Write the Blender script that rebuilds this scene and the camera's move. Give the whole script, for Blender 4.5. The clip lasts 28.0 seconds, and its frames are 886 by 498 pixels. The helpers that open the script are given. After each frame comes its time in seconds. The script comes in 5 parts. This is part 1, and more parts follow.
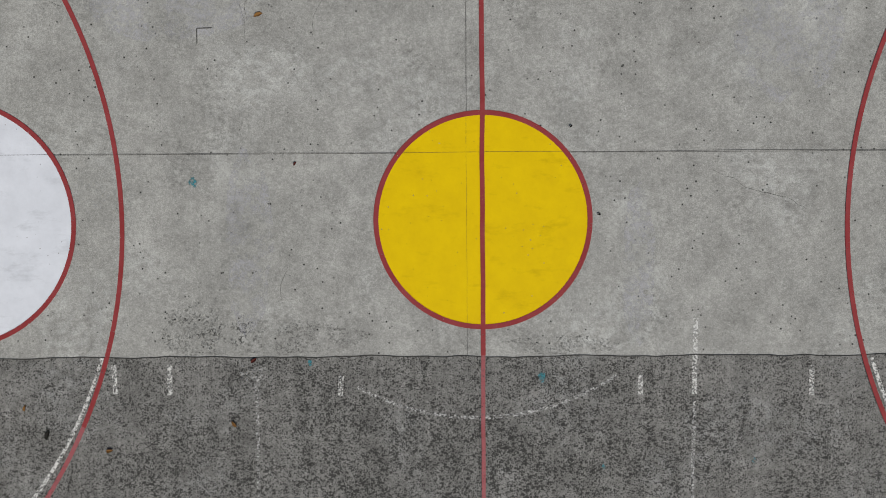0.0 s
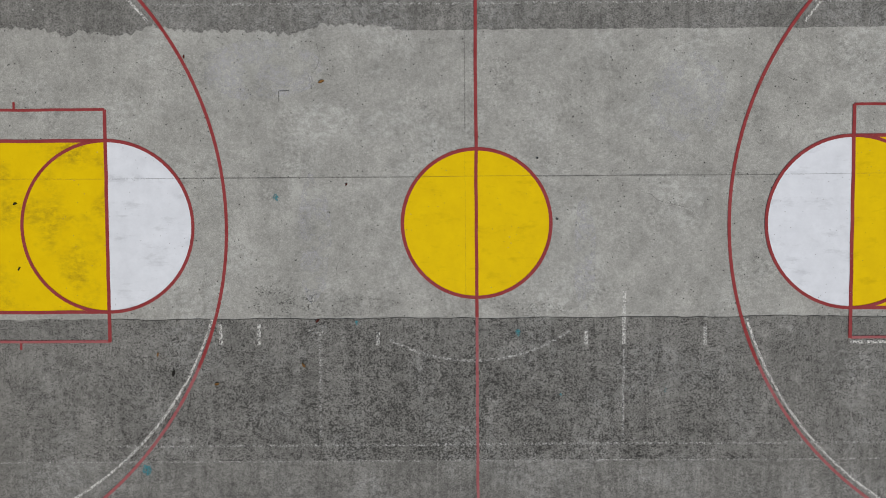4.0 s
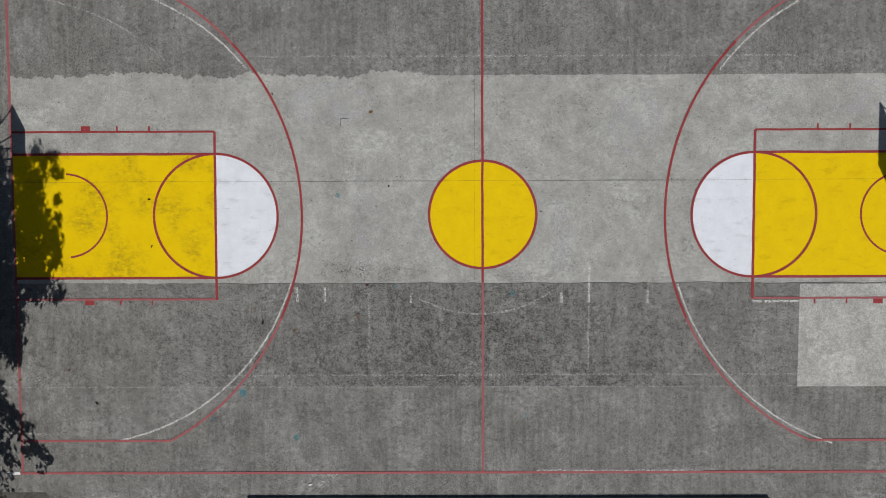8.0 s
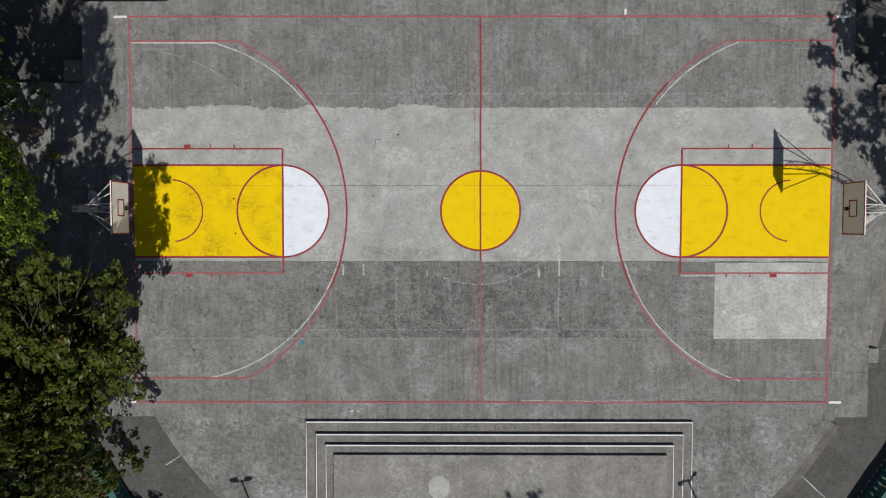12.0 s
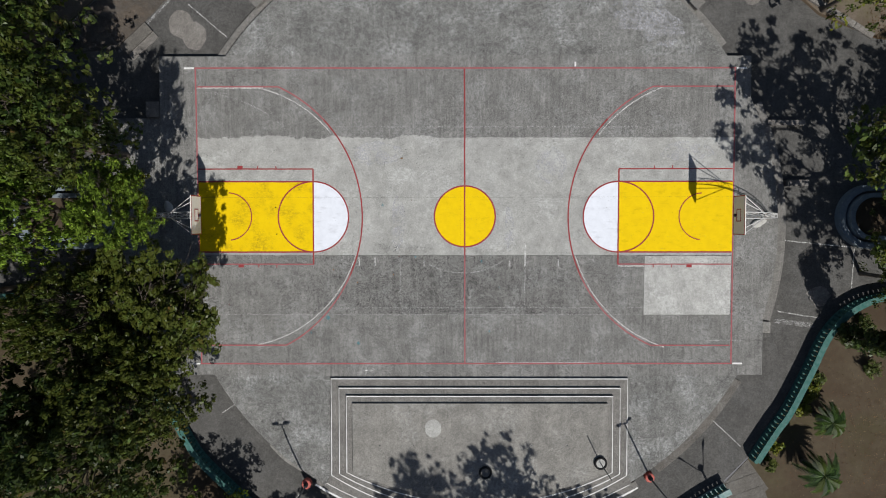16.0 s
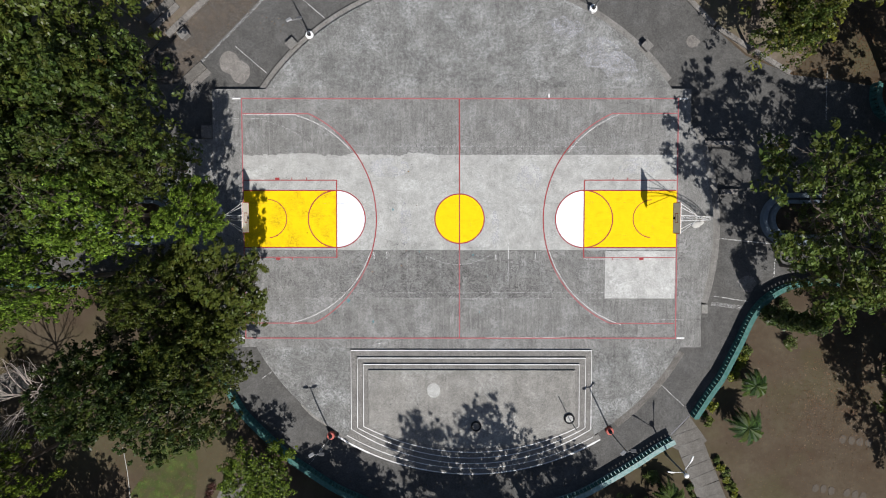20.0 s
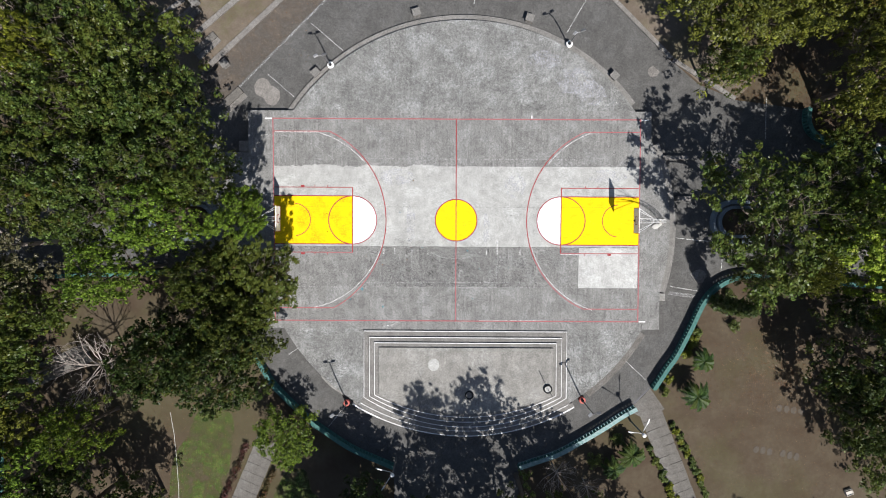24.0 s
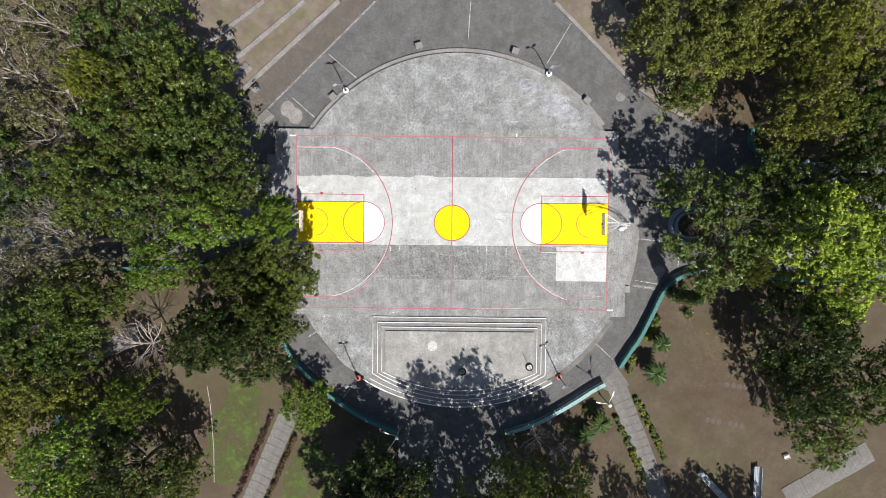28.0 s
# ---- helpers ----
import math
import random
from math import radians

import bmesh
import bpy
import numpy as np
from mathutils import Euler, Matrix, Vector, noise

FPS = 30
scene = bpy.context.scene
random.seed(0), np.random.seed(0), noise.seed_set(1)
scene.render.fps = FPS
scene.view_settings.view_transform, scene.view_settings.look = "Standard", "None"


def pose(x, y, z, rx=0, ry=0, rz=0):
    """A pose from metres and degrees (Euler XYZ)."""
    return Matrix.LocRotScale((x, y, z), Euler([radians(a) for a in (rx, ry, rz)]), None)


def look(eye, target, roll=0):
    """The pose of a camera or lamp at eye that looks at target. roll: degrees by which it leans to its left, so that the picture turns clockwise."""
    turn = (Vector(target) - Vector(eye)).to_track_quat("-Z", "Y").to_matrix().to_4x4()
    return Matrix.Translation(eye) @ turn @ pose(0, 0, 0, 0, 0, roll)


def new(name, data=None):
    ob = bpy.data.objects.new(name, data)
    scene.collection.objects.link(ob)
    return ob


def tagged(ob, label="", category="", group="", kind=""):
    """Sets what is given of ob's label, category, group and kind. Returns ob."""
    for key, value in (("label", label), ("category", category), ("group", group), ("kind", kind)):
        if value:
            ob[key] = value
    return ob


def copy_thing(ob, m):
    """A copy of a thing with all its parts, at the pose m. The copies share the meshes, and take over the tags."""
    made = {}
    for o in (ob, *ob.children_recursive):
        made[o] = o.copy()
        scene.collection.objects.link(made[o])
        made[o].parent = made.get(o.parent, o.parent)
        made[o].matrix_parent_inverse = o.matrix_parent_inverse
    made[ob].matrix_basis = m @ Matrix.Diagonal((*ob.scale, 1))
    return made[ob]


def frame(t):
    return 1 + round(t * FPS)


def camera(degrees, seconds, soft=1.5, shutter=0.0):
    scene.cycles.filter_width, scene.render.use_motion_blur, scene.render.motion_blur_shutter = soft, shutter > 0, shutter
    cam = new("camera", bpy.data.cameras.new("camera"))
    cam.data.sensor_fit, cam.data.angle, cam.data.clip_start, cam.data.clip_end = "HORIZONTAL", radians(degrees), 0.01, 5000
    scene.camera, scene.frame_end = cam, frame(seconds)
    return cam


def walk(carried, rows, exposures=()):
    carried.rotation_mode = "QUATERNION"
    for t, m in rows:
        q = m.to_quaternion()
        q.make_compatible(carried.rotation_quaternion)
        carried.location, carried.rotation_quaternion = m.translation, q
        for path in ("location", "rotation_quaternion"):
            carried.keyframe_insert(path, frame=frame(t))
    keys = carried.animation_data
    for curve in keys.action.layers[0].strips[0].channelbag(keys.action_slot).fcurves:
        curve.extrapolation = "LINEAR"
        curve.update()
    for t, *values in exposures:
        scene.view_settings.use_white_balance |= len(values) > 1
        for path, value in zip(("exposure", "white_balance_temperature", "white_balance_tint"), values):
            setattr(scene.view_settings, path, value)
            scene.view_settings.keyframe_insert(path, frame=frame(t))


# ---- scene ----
# camera: seconds, eye, turn in degrees (straight down, leaning a little south)
cam = camera(70.0, 28.0, soft=1.0)
ROWS = [
    (0.0, -0.557, -0.051, 9.417, -2.145, 0.220, -0.316),
    (0.5, -0.558, -0.020, 9.838, -2.147, 0.235, -0.311),
    (1.0, -0.560, -0.008, 10.291, -2.148, 0.246, -0.305),
    (1.5, -0.565, -0.016, 10.788, -2.150, 0.252, -0.302),
    (2.0, -0.594, -0.025, 11.320, -2.150, 0.255, -0.308),
    (2.5, -0.619, -0.028, 11.863, -2.150, 0.254, -0.327),
    (3.0, -0.628, -0.026, 12.420, -2.147, 0.250, -0.355),
    (3.5, -0.641, -0.022, 12.989, -2.145, 0.247, -0.380),
    (5.5, -0.738, 0.002, 15.447, -2.145, 0.247, -0.314),
    (6.0, -0.753, -0.019, 16.072, -2.144, 0.245, -0.282),
    (6.5, -0.791, -0.128, 16.697, -2.148, 0.244, -0.253),
    (7.0, -0.904, -0.188, 17.352, -2.149, 0.248, -0.226),
    (7.5, -0.982, -0.231, 18.073, -2.149, 0.248, -0.202),
    (8.0, -1.096, -0.290, 18.813, -2.150, 0.251, -0.183),
    (8.5, -1.154, -0.312, 19.550, -2.148, 0.250, -0.174),
    (9.0, -1.152, -0.309, 20.307, -2.145, 0.246, -0.162),
    (9.5, -1.141, -0.318, 21.103, -2.141, 0.242, -0.146),
    (10.0, -1.130, -0.320, 21.947, -2.134, 0.237, -0.122),
    (10.5, -1.163, -0.368, 22.828, -2.129, 0.239, -0.086),
    (11.0, -1.277, -0.409, 23.708, -2.123, 0.253, -0.047),
    (11.5, -1.346, -0.529, 24.570, -2.130, 0.262, -0.019),
    (12.0, -1.388, -0.568, 25.428, -2.129, 0.269, 0.005),
    (12.5, -1.394, -0.601, 26.292, -2.134, 0.267, 0.020),
    (14.5, -1.168, -0.479, 30.063, -2.154, 0.242, -0.038),
    (15.0, -1.108, -0.457, 31.080, -2.158, 0.240, -0.038),
    (15.5, -1.063, -0.443, 32.120, -2.160, 0.241, -0.036),
    (16.0, -1.004, -0.431, 33.160, -2.163, 0.240, -0.031),
    (16.5, -0.970, -0.419, 34.185, -2.167, 0.239, -0.024),
    (17.0, -0.969, -0.423, 35.190, -2.172, 0.242, -0.018),
    (17.5, -0.956, -0.441, 36.175, -2.169, 0.245, -0.016),
    (18.0, -0.959, -0.443, 37.145, -2.164, 0.250, -0.015),
    (18.5, -0.941, -0.409, 38.101, -2.155, 0.252, -0.014),
    (19.0, -0.916, -0.397, 39.044, -2.153, 0.251, -0.012),
    (19.5, -0.895, -0.394, 39.975, -2.154, 0.251, -0.003),
    (20.0, -0.888, -0.397, 40.900, -2.156, 0.253, 0.015),
    (20.5, -0.877, -0.400, 41.829, -2.155, 0.253, 0.047),
    (21.0, -0.877, -0.418, 42.760, -2.156, 0.255, 0.086),
    (21.5, -0.862, -0.408, 43.693, -2.152, 0.253, 0.125),
    (23.5, -0.792, -0.345, 47.515, -2.145, 0.249, 0.257),
    (24.0, -0.794, -0.372, 48.526, -2.144, 0.247, 0.282),
    (24.5, -0.804, -0.426, 49.547, -2.147, 0.246, 0.304),
    (25.0, -0.813, -0.469, 50.582, -2.150, 0.247, 0.332),
    (25.5, -0.827, -0.498, 51.635, -2.156, 0.252, 0.374),
    (26.0, -0.802, -0.474, 52.697, -2.157, 0.253, 0.421),
    (26.5, -0.750, -0.388, 53.763, -2.148, 0.253, 0.465),
    (27.0, -0.684, -0.301, 54.829, -2.141, 0.253, 0.500),
    (27.5, -0.614, -0.250, 55.895, -2.141, 0.258, 0.525),
    (28.0, -0.543, -0.208, 56.962, -2.141, 0.264, 0.544),
]
from mathutils.geometry import delaunay_2d_cdt

EXPOSURES = [(0.0, -0.12, 6600, 10), (3.0, -0.12, 6600, 10), (8.0, 0.0, 6550, 10), (11.0, 0.19, 6500, 10), (14.0, 0.27, 6500, 10), (17.0, 0.45, 6450, 11), (20.0, 0.80, 6400, 12), (24.0, 1.1, 6400, 12), (28.0, 1.36, 6400, 12)]
walk(cam, [(t, pose(*p)) for t, *p in ROWS], EXPOSURES)

# ---- world and sun ----
SUN_WAY = Vector((0.29, -0.602, 1.0)).normalized()
world = bpy.data.worlds.new("sky")
scene.world = world
world.use_nodes = True
wn = world.node_tree
sky = wn.nodes.new("ShaderNodeTexSky")
sky.sky_type, sky.sun_disc = "NISHITA", False
sky.sun_elevation, sky.sun_rotation = math.asin(SUN_WAY.z), math.atan2(SUN_WAY.x, SUN_WAY.y)
wn.links.new(sky.outputs[0], wn.nodes["Background"].inputs[0])
wn.nodes["Background"].inputs[1].default_value = 0.05
sun = new("sun", bpy.data.lights.new("sun", "SUN"))
sun.data.energy, sun.data.angle, sun.data.color = 3.6, radians(0.55), (1.0, 0.975, 0.93)
sun.matrix_world = look(SUN_WAY * 80, (0, 0, 0))


# ---- materials ----
class Mat:
    """A small builder for node materials."""

    def __init__(self, name, rough=0.85, metal=0.0):
        self.m = bpy.data.materials.new(name)
        self.m.use_nodes = True
        self.t = self.m.node_tree
        self.b = self.t.nodes["Principled BSDF"]
        self.b.inputs["Roughness"].default_value = rough
        self.b.inputs["Metallic"].default_value = metal
        self.b.inputs["Specular IOR Level"].default_value = 0.15
        self.pos = self.t.nodes.new("ShaderNodeTexCoord").outputs["Object"]

    def put(self, sock, v):
        if hasattr(v, "is_linked") and hasattr(v, "node"):
            self.t.links.new(v, sock)
        else:
            sock.default_value = v

    def stretch(self, sx, sy, sz=1.0, rz=0.0):
        n = self.t.nodes.new("ShaderNodeMapping")
        self.t.links.new(self.pos, n.inputs[0])
        n.inputs["Scale"].default_value = (sx, sy, sz)
        n.inputs["Rotation"].default_value = (0, 0, rz)
        return n.outputs[0]

    def noise(self, scale, detail=4.0, rough=0.6, vec=None, dist=0.0):
        n = self.t.nodes.new("ShaderNodeTexNoise")
        self.t.links.new(vec or self.pos, n.inputs["Vector"])
        n.inputs["Scale"].default_value, n.inputs["Detail"].default_value = scale, detail
        n.inputs["Roughness"].default_value, n.inputs["Distortion"].default_value = rough, dist
        return n.outputs["Fac"]

    def cells(self, scale, vec=None, feature="F1", out="Distance"):
        n = self.t.nodes.new("ShaderNodeTexVoronoi")
        n.feature = feature
        self.t.links.new(vec or self.pos, n.inputs["Vector"])
        n.inputs["Scale"].default_value = scale
        return n.outputs[out]

    def bend(self, scale, amount):
        """The place, shaken a little, so that round cells turn ragged."""
        n, v = self.t.nodes.new("ShaderNodeTexNoise"), self.t.nodes.new("ShaderNodeVectorMath")
        self.t.links.new(self.pos, n.inputs["Vector"])
        n.inputs["Scale"].default_value = scale
        v.operation = "MULTIPLY_ADD"
        self.t.links.new(n.outputs["Color"], v.inputs[0])
        v.inputs[1].default_value = (amount, amount, 0.0)
        self.t.links.new(self.pos, v.inputs[2])
        return v.outputs[0]

    def dots(self, scale, vec, dens, most):
        """Specks of many sizes; dens thins them out."""
        n = self.t.nodes.new("ShaderNodeTexVoronoi")
        n.voronoi_dimensions = "2D"
        self.t.links.new(vec, n.inputs["Vector"])
        n.inputs["Scale"].default_value = scale
        split = self.t.nodes.new("ShaderNodeSeparateColor")
        self.t.links.new(n.outputs["Color"], split.inputs[0])
        size = self.math("MULTIPLY", self.math("POWER", split.outputs[0], 1.5), most)
        size = self.math("MULTIPLY", size, dens)
        return self.ramp(self.math("SUBTRACT", size, n.outputs["Distance"]), 0.0, 0.07)

    def ramp(self, fac, lo, hi, a=0.0, b=1.0):
        n = self.t.nodes.new("ShaderNodeMapRange")
        n.clamp = True
        self.put(n.inputs["Value"], fac)
        for k, v in zip(("From Min", "From Max", "To Min", "To Max"), (lo, hi, a, b)):
            n.inputs[k].default_value = v
        return n.outputs[0]

    def math(self, op, a, b=0.0):
        n = self.t.nodes.new("ShaderNodeMath")
        n.operation = op
        self.put(n.inputs[0], a)
        self.put(n.inputs[1], b)
        return n.outputs[0]

    def mix(self, fac, a, b, mode="MIX"):
        n = self.t.nodes.new("ShaderNodeMix")
        n.data_type, n.blend_type = "RGBA", mode
        self.put(n.inputs["Factor"], fac)
        self.put(n.inputs["A"], a if hasattr(a, "node") else (*a, 1))
        self.put(n.inputs["B"], b if hasattr(b, "node") else (*b, 1))
        return n.outputs["Result"]

    def random(self, island=False):
        if island:
            return self.t.nodes.new("ShaderNodeNewGeometry").outputs["Random Per Island"]
        return self.t.nodes.new("ShaderNodeObjectInfo").outputs["Random"]

    def color(self, c):
        self.put(self.b.inputs["Base Color"], c if hasattr(c, "node") else (*c, 1))
        return self

    def bump(self, h, dist=0.01, strength=0.5):
        n = self.t.nodes.new("ShaderNodeBump")
        n.inputs["Distance"].default_value, n.inputs["Strength"].default_value = dist, strength
        self.put(n.inputs["Height"], h)
        self.t.links.new(n.outputs[0], self.b.inputs["Normal"])
        return self

    def wear(self, gone):
        """Where gone is 1 the coat has worn off and what lies under it shows."""
        mixer, clear = self.t.nodes.new("ShaderNodeMixShader"), self.t.nodes.new("ShaderNodeBsdfTransparent")
        self.put(mixer.inputs[0], gone)
        self.t.links.new(self.b.outputs[0], mixer.inputs[1])
        self.t.links.new(clear.outputs[0], mixer.inputs[2])
        self.t.links.new(mixer.outputs[0], self.t.nodes["Material Output"].inputs[0])
        return self


def concrete(name, light, dark, specks=0.3, streak=0.3, pale=0.2, pits=0.5, cloud=2.2, grain=0.34, bare_at=None):
    """Weathered concrete: clouds of tone, rain streaks, pale bloom, dark specks of stone, small pits."""
    m = Mat(name, 0.92)
    big = m.ramp(m.noise(0.45, 3, 0.5), 0.40, 0.60)
    mid = m.ramp(m.noise(cloud, 10, 0.78, dist=0.35), 0.40, 0.60)
    run = m.ramp(m.noise(1.0, 6, 0.72, m.stretch(7.0, 0.4)), 0.40, 0.60)
    blot = m.ramp(m.noise(cloud * 5.5, 6, 0.75), 0.40, 0.60)
    tone = m.math("ADD", m.math("MULTIPLY", big, 0.20), m.math("MULTIPLY", mid, 0.44))
    tone = m.math("ADD", tone, m.math("MULTIPLY", blot, 0.36))
    tone = m.math("ADD", m.math("MULTIPLY", tone, 1.0 - streak), m.math("MULTIPLY", run, streak))
    c = m.mix(tone, dark, light)
    bloom = m.math("MULTIPLY", m.ramp(m.noise(0.6, 2, 0.5, m.stretch(1, 1, 1, 0.5)), 0.5, 0.62), m.ramp(m.noise(6, 8, 0.75), 0.44, 0.58))
    c = m.mix(m.math("MULTIPLY", bloom, pale), c, [min(0.7, v * 1.3 + 0.03 + 0.014 * k) for k, v in enumerate(light)])
    grime = m.math("MULTIPLY", m.ramp(m.noise(0.9, 3, 0.55, m.stretch(1, 1, 1, 1.1)), 0.5, 0.66), m.ramp(m.noise(11, 6, 0.75), 0.47, 0.57))
    c = m.mix(m.math("MULTIPLY", grime, 0.45), c, [v * 0.5 for v in dark])
    rough = m.math("MULTIPLY", m.ramp(m.noise(21, 5, 0.85), 0.36, 0.64, 1.0 - grain, 1.0 + grain), m.ramp(m.noise(7, 4, 0.75), 0.36, 0.64, 1.0 - 0.45 * grain, 1.0 + 0.45 * grain))
    rough = m.math("MULTIPLY", rough, m.ramp(m.noise(1.4, 4, 0.6, m.stretch(1, 1, 1, 2.0)), 0.36, 0.64, 0.88, 1.10))
    c = m.mix(1.0, c, rough, "MULTIPLY")
    sand = m.noise(55, 3, 0.8)
    c = m.mix(m.ramp(sand, 0.40, 0.62, 0.0, 0.38), c, [v * 0.5 for v in dark])
    c = m.mix(m.ramp(m.noise(90, 2, 0.7), 0.55, 0.68, 0.0, 0.3), c, [min(0.75, v * 1.5) for v in light])
    dens = m.math("ADD", m.ramp(m.noise(1.1, 5, 0.65), 0.38, 0.62, 0.36, 0.64), m.ramp(m.noise(5, 4, 0.7), 0.40, 0.60, 0.0, 0.40))
    if bare_at:
        shift, far = m.t.nodes.new("ShaderNodeMapping"), m.t.nodes.new("ShaderNodeVectorMath")
        m.t.links.new(m.pos, shift.inputs[0])
        shift.inputs["Location"].default_value = (-bare_at[0] / bare_at[2], -bare_at[1] / bare_at[3], 0)
        shift.inputs["Scale"].default_value = (1 / bare_at[2], 1 / bare_at[3], 0)
        far.operation = "LENGTH"
        m.t.links.new(shift.outputs[0], far.inputs[0])
        dens = m.math("MULTIPLY", dens, m.ramp(far.outputs["Value"], 0.4, 1.2, 1.12, 0.72))
    bent = m.bend(38, 0.035)
    speck = m.math("MAXIMUM", m.dots(30, bent, dens, 0.82), m.dots(58, bent, dens, 0.86))
    c = m.mix(m.math("MULTIPLY", speck, specks), c, (0.018, 0.018, 0.017))
    cell = m.cells(8.0)
    hole = m.math("MULTIPLY", m.ramp(cell, 0.08, 0.14, 1.0, 0.0), m.ramp(m.noise(1.7, 3), 0.47, 0.53))
    c = m.mix(m.math("MULTIPLY", hole, pits), c, (0.012, 0.012, 0.011))
    m.color(c)
    return m.bump(m.math("ADD", sand, m.math("MULTIPLY", m.math("ADD", speck, hole), -0.8)), 0.006, 0.45).m


CONC_LIGHT = concrete("light_concrete", (0.440, 0.440, 0.416), (0.258, 0.257, 0.241), 0.16, 0.08, 0.38, 0.95, 2.2, 0.13)
CONC_DARK = concrete("dark_concrete", (0.281, 0.277, 0.264), (0.126, 0.124, 0.117), 0.84, 0.28, 0.35, 0.6, 3.2, 0.34, (-0.5, -4.6, 8.0, 3.0))
CONC_GREY = concrete("grey_concrete", (0.293, 0.289, 0.275), (0.122, 0.120, 0.113), 0.5, 0.36, 0.4, 0.5, 2.2, 0.27)
CONC_ARC = concrete("mottled_concrete", (0.322, 0.322, 0.307), (0.085, 0.084, 0.079), 0.55, 0.12, 0.6, 0.4, 4.2, 0.42)
CONC_PATCH = concrete("pale_patch_concrete", (0.48, 0.48, 0.455), (0.30, 0.30, 0.285), 0.1, 0.2, 0.5, 0.4, 1.6)
CONC_STAGE = concrete("stage_concrete", (0.225, 0.215, 0.20), (0.135, 0.13, 0.12), 0.25, 0.25, 0.2, 0.3, 2.5)
CONC_TOP = concrete("platform_concrete", (0.29, 0.28, 0.255), (0.155, 0.15, 0.138), 0.2, 0.2, 0.45, 0.3, 1.6)
CONC_KERB = concrete("kerb_concrete", (0.24, 0.225, 0.205), (0.13, 0.12, 0.11), 0.3, 0.1, 0.4, 0.3, 3.0)
CONC_PATH = concrete("path_concrete", (0.165, 0.154, 0.138), (0.10, 0.093, 0.083), 0.3, 0.2, 0.3, 0.3, 2.0)
ASPHALT = concrete("asphalt", (0.119, 0.116, 0.109), (0.067, 0.0655, 0.062), 0.3, 0.08, 0.12, 0.3, 1.2)


def coat(name, col, worn, dirty, gone, scale=1.0, rough=0.6, film=True):
    m = Mat(name, rough)
    m.b.inputs["Specular IOR Level"].default_value = 0.06
    c = m.mix(m.ramp(m.noise(2.3 * scale, 6, 0.7), 0.35, 0.72, 0.0, worn), col, dirty)
    c = m.mix(m.ramp(m.noise(1.4 * scale, 5, 0.7, m.stretch(1.0, 2.5)), 0.55, 0.8, 0.0, worn), c, [v * 0.5 for v in dirty])
    m.color(c).bump(m.noise(40, 3, 0.7), 0.004, 0.4)
    pit = m.math("MULTIPLY", m.ramp(m.cells(9.5), 0.055, 0.10, 0.9, 0.0), m.ramp(m.noise(1.7, 3), 0.48, 0.55))
    if gone:
        a = m.ramp(m.noise(30, 4, 0.75), 0.66 - gone * 0.2, 0.70 - gone * 0.2)
        b = m.ramp(m.noise(2.4, 5, 0.7), 0.36, 0.58, min(1.0, 0.35 + 0.75 * max(0.0, gone - 0.4)), 1.0)
        pit = m.math("MAXIMUM", m.math("MULTIPLY", a, b), pit)
    if film:
        m.wear(pit)
    return m.m


def scuffed_yellow():
    """Yellow paint with soft dark rubber marks, as under the west hoop."""
    m = Mat("scuffed_yellow_court_paint", 0.7)
    m.b.inputs["Specular IOR Level"].default_value = 0.06
    c = m.mix(m.ramp(m.noise(2.3, 6, 0.7), 0.4, 0.66, 0, 0.35), (0.68, 0.472, 0.003), (0.57, 0.365, 0.002))
    rub = m.math("MULTIPLY", m.ramp(m.noise(0.8, 4, 0.6), 0.46, 0.62), m.ramp(m.noise(5, 7, 0.75, m.stretch(1.0, 1.6)), 0.40, 0.62))
    c = m.mix(m.math("MULTIPLY", rub, 0.62), c, (0.20, 0.135, 0.01))
    m.color(c).bump(m.noise(40, 3, 0.7), 0.004, 0.4)
    return m.wear(m.math("MULTIPLY", m.ramp(m.cells(9.5), 0.055, 0.10, 0.9, 0.0), m.ramp(m.noise(1.7, 3), 0.48, 0.55))).m


PAINT_YELLOW = coat("yellow_court_paint", (0.69, 0.48, 0.003), 0.5, (0.54, 0.35, 0.004), 0.0, 1.0, 0.7)
PAINT_YELLOW_WORN = scuffed_yellow()
PAINT_WHITE = coat("white_court_paint", (0.65, 0.675, 0.725), 0.5, (0.47, 0.49, 0.53), 0.0, 1.0, 0.7)
PAINT_RED = coat("red_line_paint", (0.225, 0.032, 0.034), 0.5, (0.32, 0.075, 0.08), 0.15)
PAINT_RED_OLD = coat("faded_red_line_paint", (0.29, 0.078, 0.085), 0.5, (0.32, 0.16, 0.165), 0.32)
PAINT_OLD_WHITE = coat("old_white_line_paint", (0.62, 0.62, 0.60), 0.4, (0.42, 0.42, 0.40), 0.9)
PAINT_TICK = coat("flaked_white_line_paint", (0.60, 0.60, 0.58), 0.4, (0.42, 0.42, 0.40), 1.0)
PAINT_FAINT = coat("faint_white_line_paint", (0.5, 0.5, 0.49), 0.5, (0.34, 0.34, 0.33), 1.2)
PAINT_GHOST = coat("nearly_gone_white_line_paint", (0.5, 0.5, 0.49), 0.5, (0.36, 0.36, 0.35), 1.1)
PAINT_EDGE = coat("white_edge_paint", (0.66, 0.66, 0.65), 0.4, (0.45, 0.45, 0.43), 0.4)
PAINT_RIM = coat("worn_white_rim_paint", (0.66, 0.66, 0.64), 0.4, (0.45, 0.45, 0.43), 0.55)
PAINT_TEAL_PALE = coat("worn_pale_teal_paint", (0.10, 0.20, 0.19), 1.0, (0.30, 0.36, 0.35), 0, 2.0, film=False)
PAINT_TEAL = coat("teal_wall_paint", (0.028, 0.098, 0.085), 0.9, (0.09, 0.165, 0.15), 0, 2.0, film=False)


